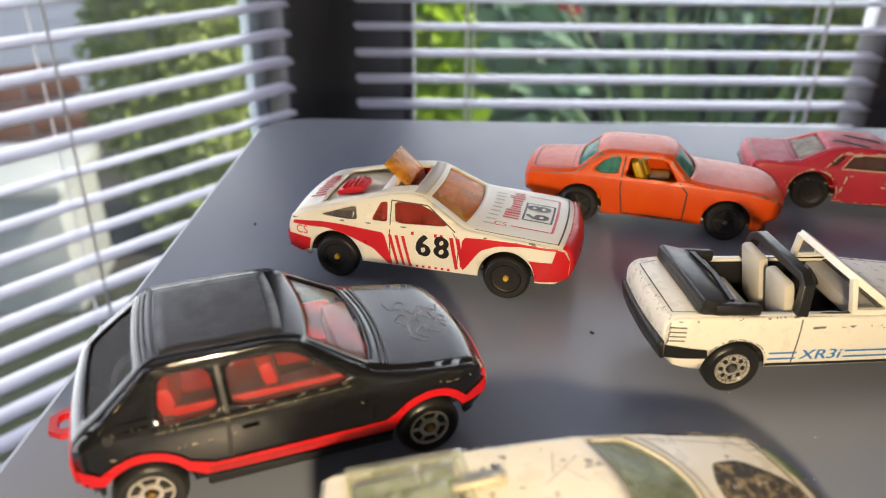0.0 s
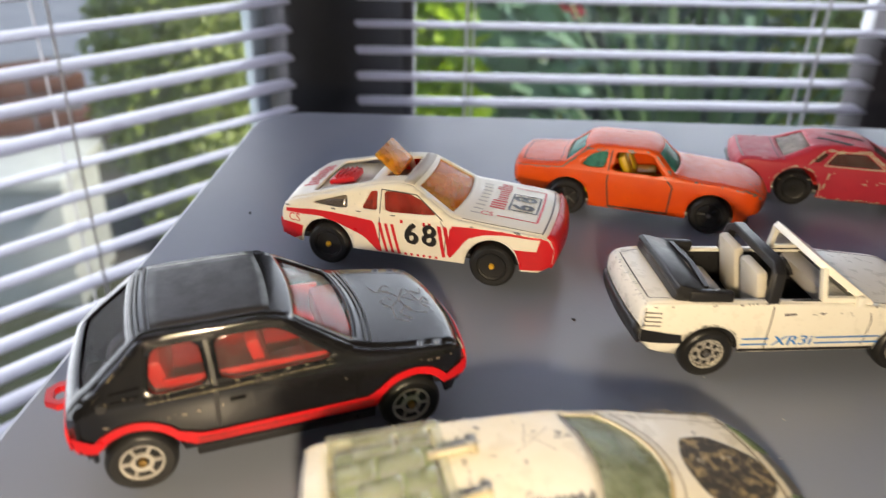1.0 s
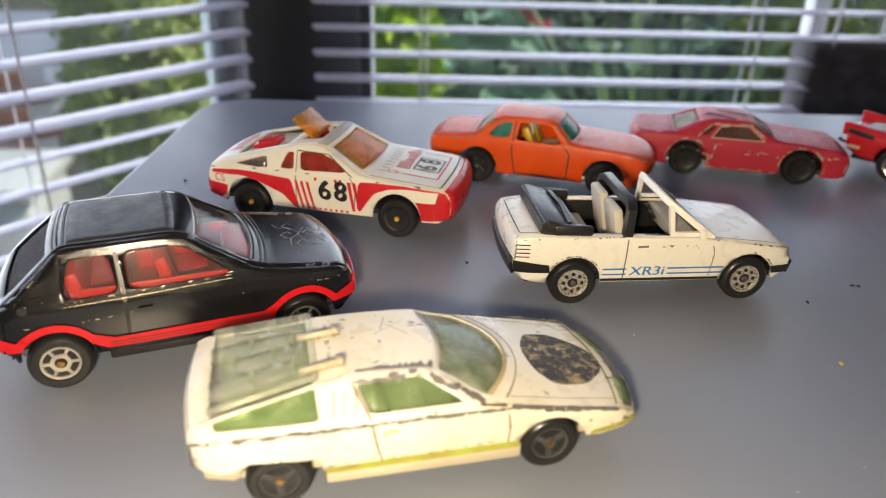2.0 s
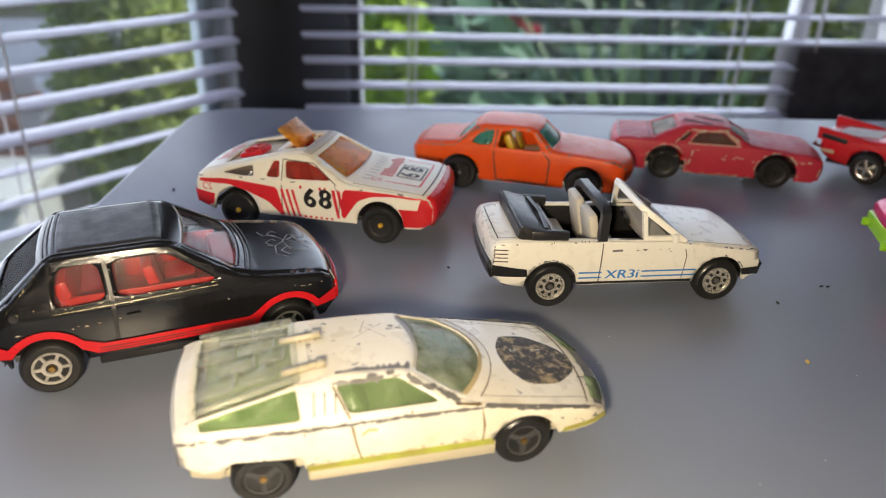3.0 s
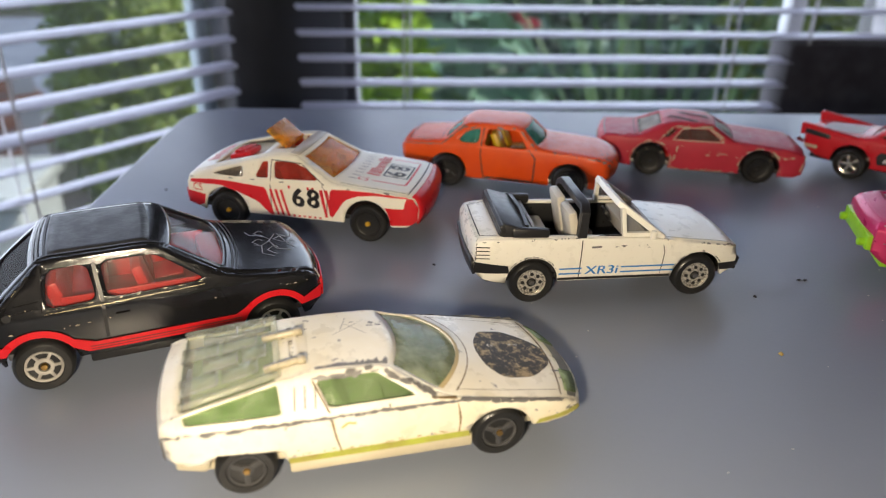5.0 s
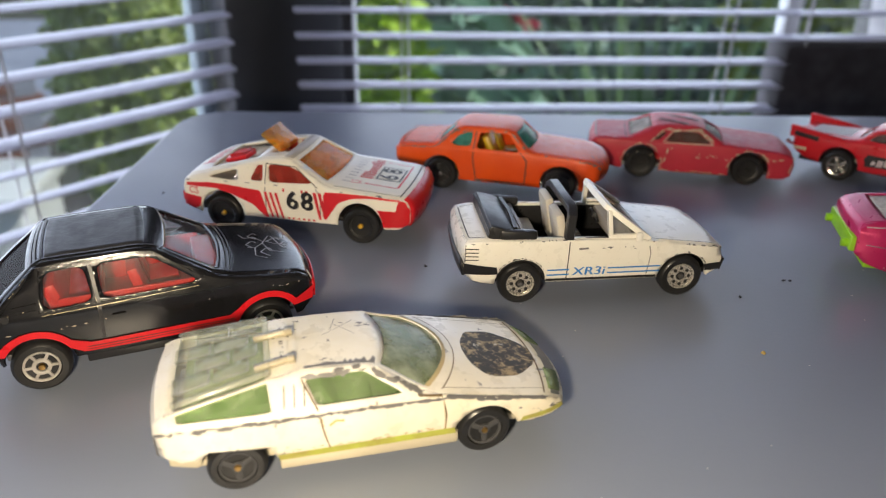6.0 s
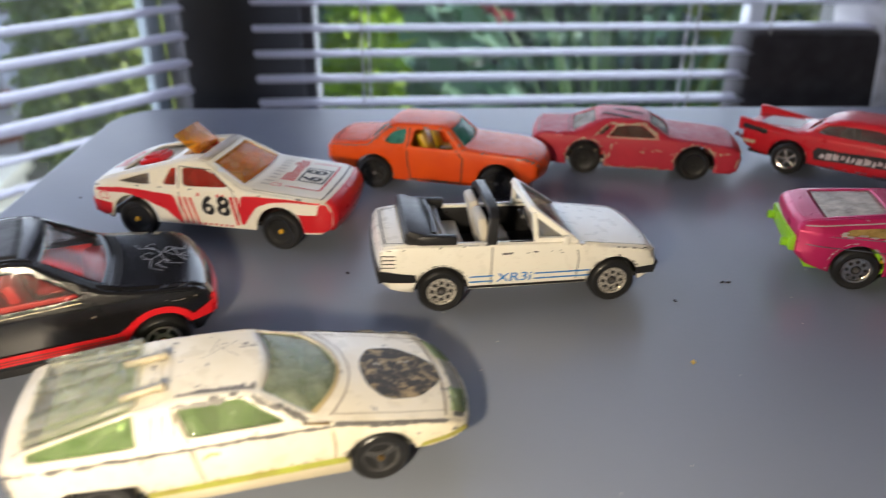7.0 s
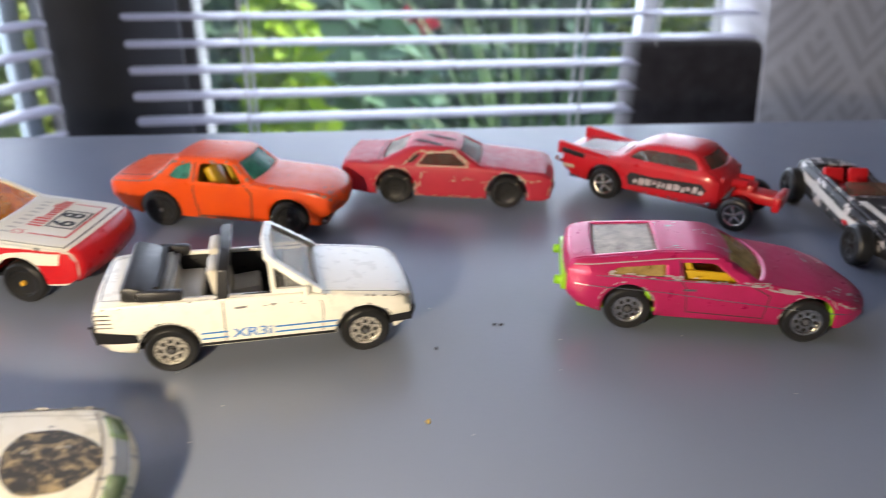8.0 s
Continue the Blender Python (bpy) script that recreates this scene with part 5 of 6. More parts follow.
def magenta_coupe():
    root = toy("metallic magenta toy coupe with yellow interior and lime base", (128.8, -11.0), -20.6, 14.4)
    wx = (-21.5, 21.5)
    prof = [(-33.5, 6.4), (-36.0, 8.4), (-36.2, 14.6), (-35.0, 16.4), (-32.0, 17.2), (-14.0, 19.4), (-5.0, 19.9), (-1.0, 19.6), (1.2, 18.8), (8.6, 14.6), (11.5, 14.2), (23.0, 12.8), (31.0, 10.6), (34.4, 8.6), (34.8, 7.6), (33.0, 6.0), (30.0, 5.2)]
    sh = Shell(root, prof, [(-36.4, 12.4), (-31, 13.8), (22, 14.2), (30, 13.0), (35, 10.0)], [(-37, 14.6), (14, 14.2), (35, 11.0)], 0.75, 4.6, (-21.0, 21.0), 6.5, edge=0.35, bow=0.15, soft=0.07, slide=[(-37, -0.8), (-20, 0), (0, 0.8), (8.6, 3.6), (14, 3.0), (24, 2.0), (35, 2.6)])
    pale = surface("silver_grey_chip", (0.52, 0.47, 0.46), 0.4, metal=0.3)
    door = rounded([(-8.6, 14.2), (-9.2, 17.7), (-1.4, 17.9), (4.2, 14.4)], 2, 0.08, True)
    quarter = rounded([(-26.6, 14.5), (-24.2, 15.9), (-13.0, 17.1), (-12.8, 14.7)], 2, 0.06, True)
    front = (sh.place(1.6, 18.6), sh.place(8.2, 14.8), -0.92, 0.92)
    rear = (sh.place(-29.6, 17.6), sh.place(-15.0, 19.3), -0.86, 0.86)
    sh.body(MAGENTA_PAINT, (door, quarter), (front, rear))
    sh.side_pane(quarter, YELLOW_GLASS)
    sh.screen(front, YELLOW_GLASS)
    # torch reflection on the rear window, put into a milky whitish-gold pane colour
    sh.screen(rear, glass("glare_pane", (0.80, 0.74, 0.64), 0.3, 1.45, milky=0.6), "rear_window")
    sh.line_side([(-9.8, 18.2), (-9.4, 14.2), (-8.0, 12.6), (-7.2, 6.4), (10.6, 6.2), (11.4, 12.0), (6.6, 14.2)], 0.26, SEAM, "door_gap", 0.05)
    sh.line_side([(-34.0, 11.4), (-13.6, 11.0), (31.0, 8.2)], 0.22, CHROME, "crease", 0.06)
    sh.line_side([(-29.0, 14.0), (10.0, 14.2)], 0.2, CHROME, "crease", 0.06)
    for x in (-34.6, -33.4, -32.2, -31.0):
        sh.line_top([(x, 17.0, -0.8), (x, 17.0, 0.8)], 0.5, MAGENTA_PAINT, "tail_rib", 0.28)
    sh.line_side([(-34.6, 15.7), (-10.0, 18.4), (-1.0, 18.8)], 0.25, pale, "worn_roof_edge", 0.06)
    sh.line_side([(-8.6, 12.0), (-5.6, 12.2)], 0.5, CHROME, "door_handle", 0.2)
    for k in range(9):
        sh.line_side([(-34.4 + 0.8 * k, 15.6), (-34.2 + 0.8 * k, 13.9)], 0.3, MAGENTA_PAINT, "vent_rib", 0.22)
    sh.chips([(-28, 14.8), (-12, 14.7), (6, 14.4), (12, 14.2), (22, 12.4), (32, 9.4)], 52, 0.6, pale, 81, spread=0.6)
    sh.chips([(12, 13.6), (18, 13.0)], 8, 0.9, pale, 82, spread=0.5)
    sh.top_chips([(x, z, f) for x, z, f in ((-10, 20.5, -0.8), (-4, 20.6, 0.3), (-12, 20.2, 0.7), (0, 20, -0.5), (28, 11.6, -0.6), (31, 10.6, -0.7), (24, 12.6, 0.6), (34, 9, 0.2))], 1.4, pale, 83, each=7)
    for xw in wx:
        arc = [(xw + 7.1 * math.cos(radians(a)), 5.9 + 7.1 * math.sin(radians(a))) for a in range(10, 171, 20)]
        sh.chips(arc, 14, 0.5, pale, 84 + int(xw), spread=0.2)
    for y in (-9.0, 9.0):
        part("exhaust", lathe(bmesh.new(), [(0.01, -39.2), (1.1, -39.0), (1.2, -36.5), (1.8, -36.0), (1.8, -32.0)], 16, "x", (0, y, 10.0)), LIME_PLASTIC, root, "lime plastic tail stub")
    part("tail_panel", block(bmesh.new(), -36.6, 0, 10.6, 1.8, 23.0, 4.2, bevel=0.5), LIME_PLASTIC, root, "lime plastic tail panel")
    sh.base(LIME_PLASTIC, -33, 31, 5.2, 11.8)
    for xw in wx:
        for s in (-1, 1):
            part("wheel_well", block(bmesh.new(), xw + 5.0, s * 11.6, 8.0, 1.4, 3.4, 6.0, bevel=0.3), LIME_PLASTIC, root)
    part("cabin_floor", block(bmesh.new(), -6, 0, 7.8, 40, 23, 1.0, bevel=0.2), YELLOW_PLASTIC, root)
    for y in (-5.6, 5.6):
        seat(root, -2, y, 8.4, YELLOW_PLASTIC, 8.2, 9.0, 30)
    for s in (-1, 1):
        part("door_lining", block(bmesh.new(), -2.4, s * 10.2, 12.4, 13.0, 1.2, 6.2, bevel=0.5), YELLOW_PLASTIC, root)
    part("parcel_shelf", block(bmesh.new(), -20, 0, 13.2, 18, 22, 4, bevel=0.9), GREY_PLASTIC, root)
    part("dashboard", block(bmesh.new(), 8.6, 0, 12.4, 5, 22, 3.2, bevel=0.9), YELLOW_PLASTIC, root)
    four_wheels(root, wx, 14.1, 5.9, CHROME, "slots", BASE_METAL)
    stretch(root, 1.025, 1.02, 1.08)


def red_dragster():
    root = toy("red toy dragster with tail fins and bare front wheels", (155.2, 62.4), -49.6, 13.0)
    prof = [(-37.0, 7.0), (-40.2, 8.6), (-41.0, 13.0), (-40.2, 14.6), (-19.0, 15.8), (-14.4, 20.0), (-9.0, 22.0), (4.6, 22.4), (8.0, 21.6), (12.6, 17.4), (15.2, 16.4), (17.2, 14.0), (17.4, 6.0)]
    sh = Shell(root, prof, [(-41.2, 12.2), (-34, 13.0), (12, 12.8), (17.2, 11.6)], [(-42, 14.6), (-18, 15.2), (18, 15.6)], 0.50, 5.8, (-23.0,), 7.0, edge=0.8, bow=0.5, soft=0.14)
    side = rounded([(-15.4, 16.8), (-12.4, 19.6), (-8.0, 20.4), (4.6, 20.7), (7.6, 19.6), (9.2, 17.0)], 2, 0.12, True)
    front = (sh.place(8.4, 21.2), sh.place(12.2, 17.8), -0.9, 0.9)
    rear = (sh.place(-18.4, 16.4), sh.place(-14.8, 19.6), -0.8, 0.8)
    sh.body(RED_PAINT, (side,), (front, rear))
    sh.side_pane(side, GREY_GLASS)
    sh.screen(front, GREY_GLASS)
    sh.screen(rear, CLEAR_GLASS, "rear_window")
    for s in (-1, 1):
        fin = bmesh.new()
        ring = [(-42.4, 13.2), (-42.6, 17.6), (-40.6, 17.6), (-22.0, 15.6), (-18.0, 14.6)]
        a = [fin.verts.new((x, s * 12.4, z)) for x, z in ring]
        b = [fin.verts.new((x, s * 10.4, z)) for x, z in ring]
        fin.faces.new(a)
        fin.faces.new(b)
        for k in range(5):
            fin.faces.new((a[k], a[(k + 1) % 5], b[(k + 1) % 5], b[k]))
        bmesh.ops.recalc_face_normals(fin, faces=fin.faces[:])
        part("tail_fin", fin, RED_PAINT, root, "pointed red tail fin", bevel=0.4)
        part("fin_mark", block(bmesh.new(), -36.0, s * 12.95, 14.6, 9.0, 0.3, 1.7, Matrix.Rotation(radians(6), 4, "Y"), 0.1), BLACK_INK, root)
        part("fin_edge", sweep(bmesh.new(), [(-42.0, s * 12.5, 12.0), (-43.0, s * 12.5, 11.4), (-40.0, s * 12.9, 10.8)], 0.9, 0.9), CHROME, root)
        part("tail_lamp", block(bmesh.new(), -37.5, s * 12.8, 9.6, 4.6, 0.5, 1.2, bevel=0.2), CHIP_PALE, root)
    part("boot_label", sh.strip(bmesh.new(), sh.place(-36, 15), sh.place(-22, 15.3), -0.55, 0.55, out=0.08), WHITE_INK, root, "worn white boot label")
    sh.print_side([(-14.0, 7.8), (-14.8, 10.6), (-13.6, 12.3), (-6, 12.2), (2, 12.8), (11.0, 13.4), (13.0, 11.6), (11.4, 9.4), (0, 8.8)], STRIPE_INK, "side_label", 0.08, label="dark label with pale unreadable bars")
    rng = random.Random(9)
    x = -12.4
    while x < 11.5:
        w = rng.uniform(0.8, 2.2)
        z0, z1 = 9.4 + 0.06 * x + rng.uniform(-.3, .5), 11.9 + 0.06 * x + rng.uniform(-1.0, .3)
        sh.print_side([(x, z0), (x + rng.uniform(.1, .7), z1), (x + w + 0.2, z1 - rng.uniform(0, .7)), (x + w, z0 + rng.uniform(0, .6))], WORN_WHITE, "label_bar", 0.14)
        x += w + 0.5
    sh.chips([(-15, 6.5), (16, 6.4)], 16, 0.6, CHROME, 91, spread=0.4)
    part("cabin_floor", block(bmesh.new(), -4, 0, 8.6, 28, 22, 1.0, bevel=0.2), GREY_PLASTIC, root)
    for y in (-5, 5):
        seat(root, -2, y, 9.4, GREY_PLASTIC, 7.4, 8.0, 18)
    sh.base(BLACK_PLASTIC, -38, 20, 5.6, 10.5)
    part("firewall", block(bmesh.new(), 16.6, 0, 11.4, 1.2, 20, 9.0, bevel=0.4), RED_PAINT, root)
    part("engine", block(block(block(bmesh.new(), 21.5, 0, 10.6, 8.0, 7.5, 5.5, bevel=0.8), 20.6, -3.6, 13.2, 6.0, 2.4, 2.0, Matrix.Rotation(radians(35), 4, "X"), 0.4), 20.6, 3.6, 13.2, 6.0, 2.4, 2.0, Matrix.Rotation(radians(-35), 4, "X"), 0.4), RED_PLASTIC, root, "red plastic engine block")
    nose = bmesh.new()
    block(nose, 26.0, 0, 9.6, 16.0, 8.0, 3.4, bevel=0.7)
    block(nose, 33.6, 0, 9.6, 2.4, 12.5, 5.0, bevel=0.7)
    part("nose_frame", nose, RED_PLASTIC, root, "red front frame and grille")
    part("front_axle", block(bmesh.new(), 22.9, 0, 5.4, 1.4, 20, 1.4, bevel=0.3), CHROME, root)
    for s in (-1, 1):
        part("header_pipe", sweep(bmesh.new(), [(19.5, s * 4.6, 12.0), (17.8, s * 9.0, 9.0), (13.0, s * 12.2, 6.6)], 1.6, 1.6), CHROME, root, bevel=0.4)
    four_wheels(root, (-23.0,), 13.2, 5.9, CHROME, "five", BASE_METAL, 4.8)
    four_wheels(root, (22.9,), 13.0, 5.7, CHROME, "five", BASE_METAL, 3.8)
    stretch(root, 1.0, 1.0, 1.03)


def striped_hot_rod():
    root = toy("worn black and white toy hot rod with red cockpit", (198.0, 41.4), -105.5, 14.4)
    prof = [(-31.0, 6.0), (-33.5, 8.5), (-33.0, 13.5), (-29.0, 14.6), (-6.0, 14.2), (10.0, 13.4), (30.0, 10.8), (34.0, 8.4), (33.0, 5.5)]
    sh = Shell(root, prof, [(-30, 8.6), (-22, 10.5), (10, 10.5), (31, 7.6)], [(-31, 14.2), (32, 14.2)], 0.4, 4.8, (), 6.8, edge=1.6, bow=0.8)
    tub = (sh.place(-22.0, 14.6), sh.place(4.0, 13.9), -0.80, 0.80)
    sh.body(TAR_PAINT, (), (tub,))
    sh.print_side(rounded([(-26, 10.2), (-25, 13.0), (8, 10.6), (26, 9.4), (26, 7.6), (4, 8.0)], 1, 0.15, True), WHITE_INK, "side_stripe", 0.1, sides=(-1, 1))
    sh.line_top([(8, 13.6, -0.6), (27, 10.9, -0.35)], 3.0, WHITE_INK, "bonnet_stripe", 0.07)
    sh.line_top([(8, 13.6, 0.6), (27, 10.9, 0.35)], 3.0, WHITE_INK, "bonnet_stripe", 0.07)
    part("cockpit", block(bmesh.new(), -9, 0, 9.0, 26, 15.6, 3.0, bevel=0.8), RED_PLASTIC, root)
    for y in (-4.2, 4.2):
        seat(root, -10, y, 9.6, RED_PLASTIC, 6.6, 6.5, 25)
    part("windscreen", block(bmesh.new(), 2.0, 0, 15.6, 0.6, 15.0, 4.4, Matrix.Rotation(radians(-40), 4, "Y"), 0.2), SMOKE_GLASS, root)
    part("tail_lamp", block(bmesh.new(), 12.0, -10.6, 8.0, 2.4, 0.8, 1.2, bevel=0.2), RED_PLASTIC, root)
    sh.base(BLACK_PLASTIC, -26, 29, 5.0, 8.0)
    for x in (-25.0, 24.6):
        part("axle", block(bmesh.new(), x, 0, 5.9, 1.4, 22, 1.4, bevel=0.3), BLACK_PLASTIC, root)
    four_wheels(root, (-25.0, 24.6), 14.4, 6.2, TYRE, "five", TYRE, 5.0)


white_cabriolet()
cream_wedge()
magenta_coupe()
red_dragster()
striped_hot_rod()


# ---- the table ----
def round_slab(bm, x0, x1, y0, y1, z0, z1, r, n=10):
    """A slab with rounded corners in plan."""
    ring = []
    for cx, cy, a in ((x1 - r, y1 - r, 0), (x0 + r, y1 - r, 90), (x0 + r, y0 + r, 180), (x1 - r, y0 + r, 270)):
        for k in range(n + 1):
            w = radians(a + 90 * k / n)
            ring.append((cx + r * math.cos(w), cy + r * math.sin(w)))
    lo = [bm.verts.new((x, y, z0)) for x, y in ring]
    hi = [bm.verts.new((x, y, z1)) for x, y in ring]
    bm.faces.new(hi)
    bm.faces.new(lo[::-1])
    for k in range(len(ring)):
        j = (k + 1) % len(ring)
        bm.faces.new((lo[k], lo[j], hi[j], hi[k]))
    return bm


mat, tree, p = shader("grey_satin_laminate")
tone = blend(tree, ramp_of(tree, noise_of(tree, 9.0), 0.3, 0.7), (0.218, 0.244, 0.300), (0.206, 0.232, 0.286))
tree.links.new(tone, p.inputs["Base Color"])
tree.links.new(ramp_of_to(tree, noise_of(tree, 40.0, 3.0), 0.29, 0.35), p.inputs["Roughness"])
p.inputs["Specular IOR Level"].default_value = 0.5
b = tree.nodes.new("ShaderNodeBump")
b.inputs["Strength"].default_value = 0.25
b.inputs["Distance"].default_value = 0.00012
tree.links.new(noise_of(tree, 700.0, 4.0), b.inputs["Height"])
tree.links.new(b.outputs[0], p.inputs["Normal"])
LAMINATE = mat
table = new("table", None)
table.matrix_world = pose(-0.1175, 0.2005, 0, 0, 0, -6.2)
tagged(table, "grey satin laminate table with rounded corners", "table")
part("tabletop", round_slab(bmesh.new(), 0, 0.75, -0.75, 0, -0.024, 0, 0.022), LAMINATE, table, scale=1, bevel=0.0015)
LEG = surface("dark_grey_leg", (0.06, 0.06, 0.065), 0.4)
for x in (0.06, 0.69):
    for y in (-0.69, -0.06):
        part("leg", block(bmesh.new(), x, y, -0.387, 0.045, 0.045, 0.726, bevel=0.004), LEG, table, scale=1)

# crumbs and specks on the tabletop
rng = random.Random(77)


def crumb(x, y, size, material, label):
    bm = bmesh.new()
    bmesh.ops.create_icosphere(bm, subdivisions=2, radius=size, matrix=Matrix.Diagonal((1.5, 1, 0.6, 1)))
    for v in bm.verts:
        v.co *= rng.uniform(0.7, 1.2)
        v.co.z = max(v.co.z, -size * 0.3) + size * 0.3
    ob = part("crumb", bm, material, label=label)
    ob.matrix_world = pose(x * MM, y * MM, 0.00005, 0, 0, rng.uniform(0, 180))
    tagged(ob, "", "crumb", "crumbs on the table")


OCHRE = surface("ochre_crumb", (0.62, 0.42, 0.10), 0.6)
LINT = surface("dark_lint", (0.03, 0.03, 0.04), 0.8)
DUST = surface("pale_dust", (0.6, 0.6, 0.6), 0.8)
crumb(52.2, -28.2, 0.55, OCHRE, "small ochre crumb lying on the grey table")
for x, y in ((77.0, 5.6), (-22.3, 24.6), (78.6, 5.2), (-108, 90), (60, -2)):
    crumb(x, y, 0.42, LINT, "tiny dark speck of lint on the grey table")
for _ in range(26):
    crumb(rng.uniform(-60, 190), rng.uniform(-75, 60), rng.uniform(0.12, 0.24), DUST, "tiny pale speck of dust on the grey table")

# ---- windows of the bay: blinds, frames, panes ----
mat, tree, p = shader("white_slat_enamel")
tone = blend(tree, ramp_of(tree, noise_of(tree, 30.0), 0.3, 0.7), (0.57, 0.57, 0.65), (0.53, 0.53, 0.61))
tree.links.new(tone, p.inputs["Base Color"])
p.inputs["Roughness"].default_value = 0.32
SLAT = mat
CORD = surface("white_cord", (0.78, 0.78, 0.76), 0.6)
FRAME = surface("anthracite_frame", (0.030, 0.032, 0.034), 0.4, second=(0.036, 0.038, 0.040), vary=20, bump=0.01)
WHITE_FRAME = surface("white_frame", (0.80, 0.82, 0.84), 0.35, vary=10, bump=0.005)
PANE = glass("window_pane", (0.93, 0.96, 0.94), 0.02, 1.3, 0.035)
WALL = surface("painted_wall", (0.55, 0.54, 0.52), 0.8, vary=3, bump=0.02, bump_size=200)
CEIL = surface("white_ceiling", (0.78, 0.78, 0.76), 0.85, vary=2, bump=0.02, bump_size=200)
PITCH, TOP = 0.0222, 0.0004


def slat_mesh(length, tilt):
    """One curved slat, along x from 0, 25 mm wide; tilt: degrees by which its room edge drops."""
    bm = bmesh.new()
    n = 6
    c, s = math.cos(radians(tilt)), math.sin(radians(tilt))
    rows = []
    for x in (0.0, length):
        up, dn = [], []
        for k in range(n + 1):
            y = -0.0125 + 0.025 * k / n
            z = 0.0022 * (1 - (2 * k / n - 1) ** 2)
            inset = 0.004 * abs(2 * k / n - 1) ** 3 * (1 if x == 0 else -1)
            for t, ring in ((0.0003, up), (-0.0003, dn)):
                ring.append(bm.verts.new((x + inset, y * c - (z + t) * s, y * s + (z + t) * c)))
        rows.append((up, dn))
    (u0, d0), (u1, d1) = rows
    for k in range(n):
        bm.faces.new((u0[k], u1[k], u1[k + 1], u0[k + 1]))
        bm.faces.new((d0[k + 1], d1[k + 1], d1[k], d0[k]))
    for a, b2 in ((u0, d0), (d1, u1)):
        bm.faces.new(a + b2[::-1])
    for k in (0, n):
        bm.faces.new((u0[k], d0[k], d1[k], u1[k]))
    bmesh.ops.recalc_face_normals(bm, faces=bm.faces[:])
    return bm


def blind(m, x0, length, cords, tilt_of, label, reach):
    root = new("venetian_blind", None)
    root.matrix_world = m
    tagged(root, label, "window blind", "blinds in the bay")
    meshes = {}
    for i in range(-40, 17):
        z = TOP - PITCH * i
        tilt = tilt_of(i)
        cut = reach(i)
        if (tilt, cut) not in meshes:
            ob = part("slat", slat_mesh(cut, tilt), SLAT, root, scale=1, smooth=50)
            meshes[tilt, cut] = ob.data
        else:
            ob = new("slat", meshes[tilt, cut])
            ob.parent = root
        ob.location = (x0, 0, z)
    for x in cords:
        for y in (-0.0115, 0.0115):
            part("ladder_cord", block(bmesh.new(), x, y, 0.27, 0.0012, 0.0010, 1.26), CORD, root, scale=1)
        part("lift_cord", lathe(bmesh.new(), [(0.0009, -0.36), (0.0009, 0.9)], 8, "z", (x + 0.006, 0.002, 0)), CORD, root, scale=1)
    part("head_rail", block(bmesh.new(), x0 + length / 2, 0, 0.915, length, 0.04, 0.035, bevel=0.003), WHITE_FRAME, root, scale=1)
    part("bottom_rail", block(bmesh.new(), x0 + length / 2, 0, TOP - PITCH * 17, length, 0.026, 0.012, bevel=0.003), WHITE_FRAME, root, scale=1)


BACK = pose(-0.085, 0.530, 0, 0, 0, -4)
LEFT = pose(-0.140, 0.504, 0, 0, 0, 45)
blind(BACK, 0.0, 0.58, (0.096, 0.40, 0.47), lambda i: 2.0, "white venetian blind with thin level slats, hanging open", lambda i: 0.578)
blind(LEFT, -0.95, 0.95, (-0.19, -0.62), lambda i: 3.0 if i < 4 else -9.0, "white venetian blind with slats tilted open, low ones more", lambda i: 0.95)


def frame_of(m, name, x0, x1, z0, z1, bars, material, wide=0.055, off=0.085, deep=0.06):
    """A window in the wall: jambs, head, sill and mullions round clear panes."""
    root = new(name, None)
    root.matrix_world = m
    tagged(root, "", "window", kind="structure")
    for x in (x0 + wide / 2, x1 - wide / 2):
        part("window_frame", block(bmesh.new(), x, off, (z0 + z1) / 2, wide, deep, z1 - z0, bevel=0.004), material, root, scale=1)
    for z in (z0 + wide / 2, z1 - wide / 2):
        part("window_frame", block(bmesh.new(), (x0 + x1) / 2, off, z, x1 - x0 - 2 * wide, deep - 0.004, wide, bevel=0.004), material, root, scale=1)
    for x, w, mt in bars:
        part("mullion", block(bmesh.new(), x, off, (z0 + z1) / 2, w, 0.022, z1 - z0 - 2 * wide, bevel=0.004), mt, root, scale=1)
    pane = part("pane", block(bmesh.new(), (x0 + x1) / 2, off, (z0 + z1) / 2, x1 - x0 - 2 * wide, 0.006, z1 - z0 - 2 * wide), PANE, root, scale=1)
    pane.visible_shadow = False
    part("window_sill", block(bmesh.new(), (x0 + x1) / 2, off - 0.05, z0 - 0.012, x1 - x0, 0.14, 0.024, bevel=0.003), material, root, scale=1)
    return root


tagged(frame_of(BACK, "window_1", -0.02, 0.66, -0.46, 0.98, ((0.500, 0.018, WHITE_FRAME),), FRAME, 0.07), "dark grey framed bay window with a white mullion")
# the side frame's shade is put into its darker blue-grey colour
tagged(frame_of(LEFT, "window_2", -1.02, 0.005, -0.46, 0.98, (), surface("shaded_frame", (0.30, 0.36, 0.38), 0.5, vary=10), 0.016, 0.04, 0.014), "side window of the bay, its frame coloured blue-grey as in shade")
post = part("window_post", block(bmesh.new(), 0, 0, 0.45, 0.11, 0.09, 2.4, bevel=0.006), FRAME, scale=1)
post.matrix_world = pose(-0.108, 0.585, 0, 0, 0, 20)
tagged(post, "dark grey corner post of the bay window", "post", kind="structure")
post = part("window_post", block(bmesh.new(), 0, 0, 0.45, 0.10, 0.09, 2.4, bevel=0.006), FRAME, scale=1)
post.matrix_world = pose(0.565, 0.560, 0, 0, 0, -15)
tagged(post, "dark grey corner post of the bay window", "post", kind="structure")


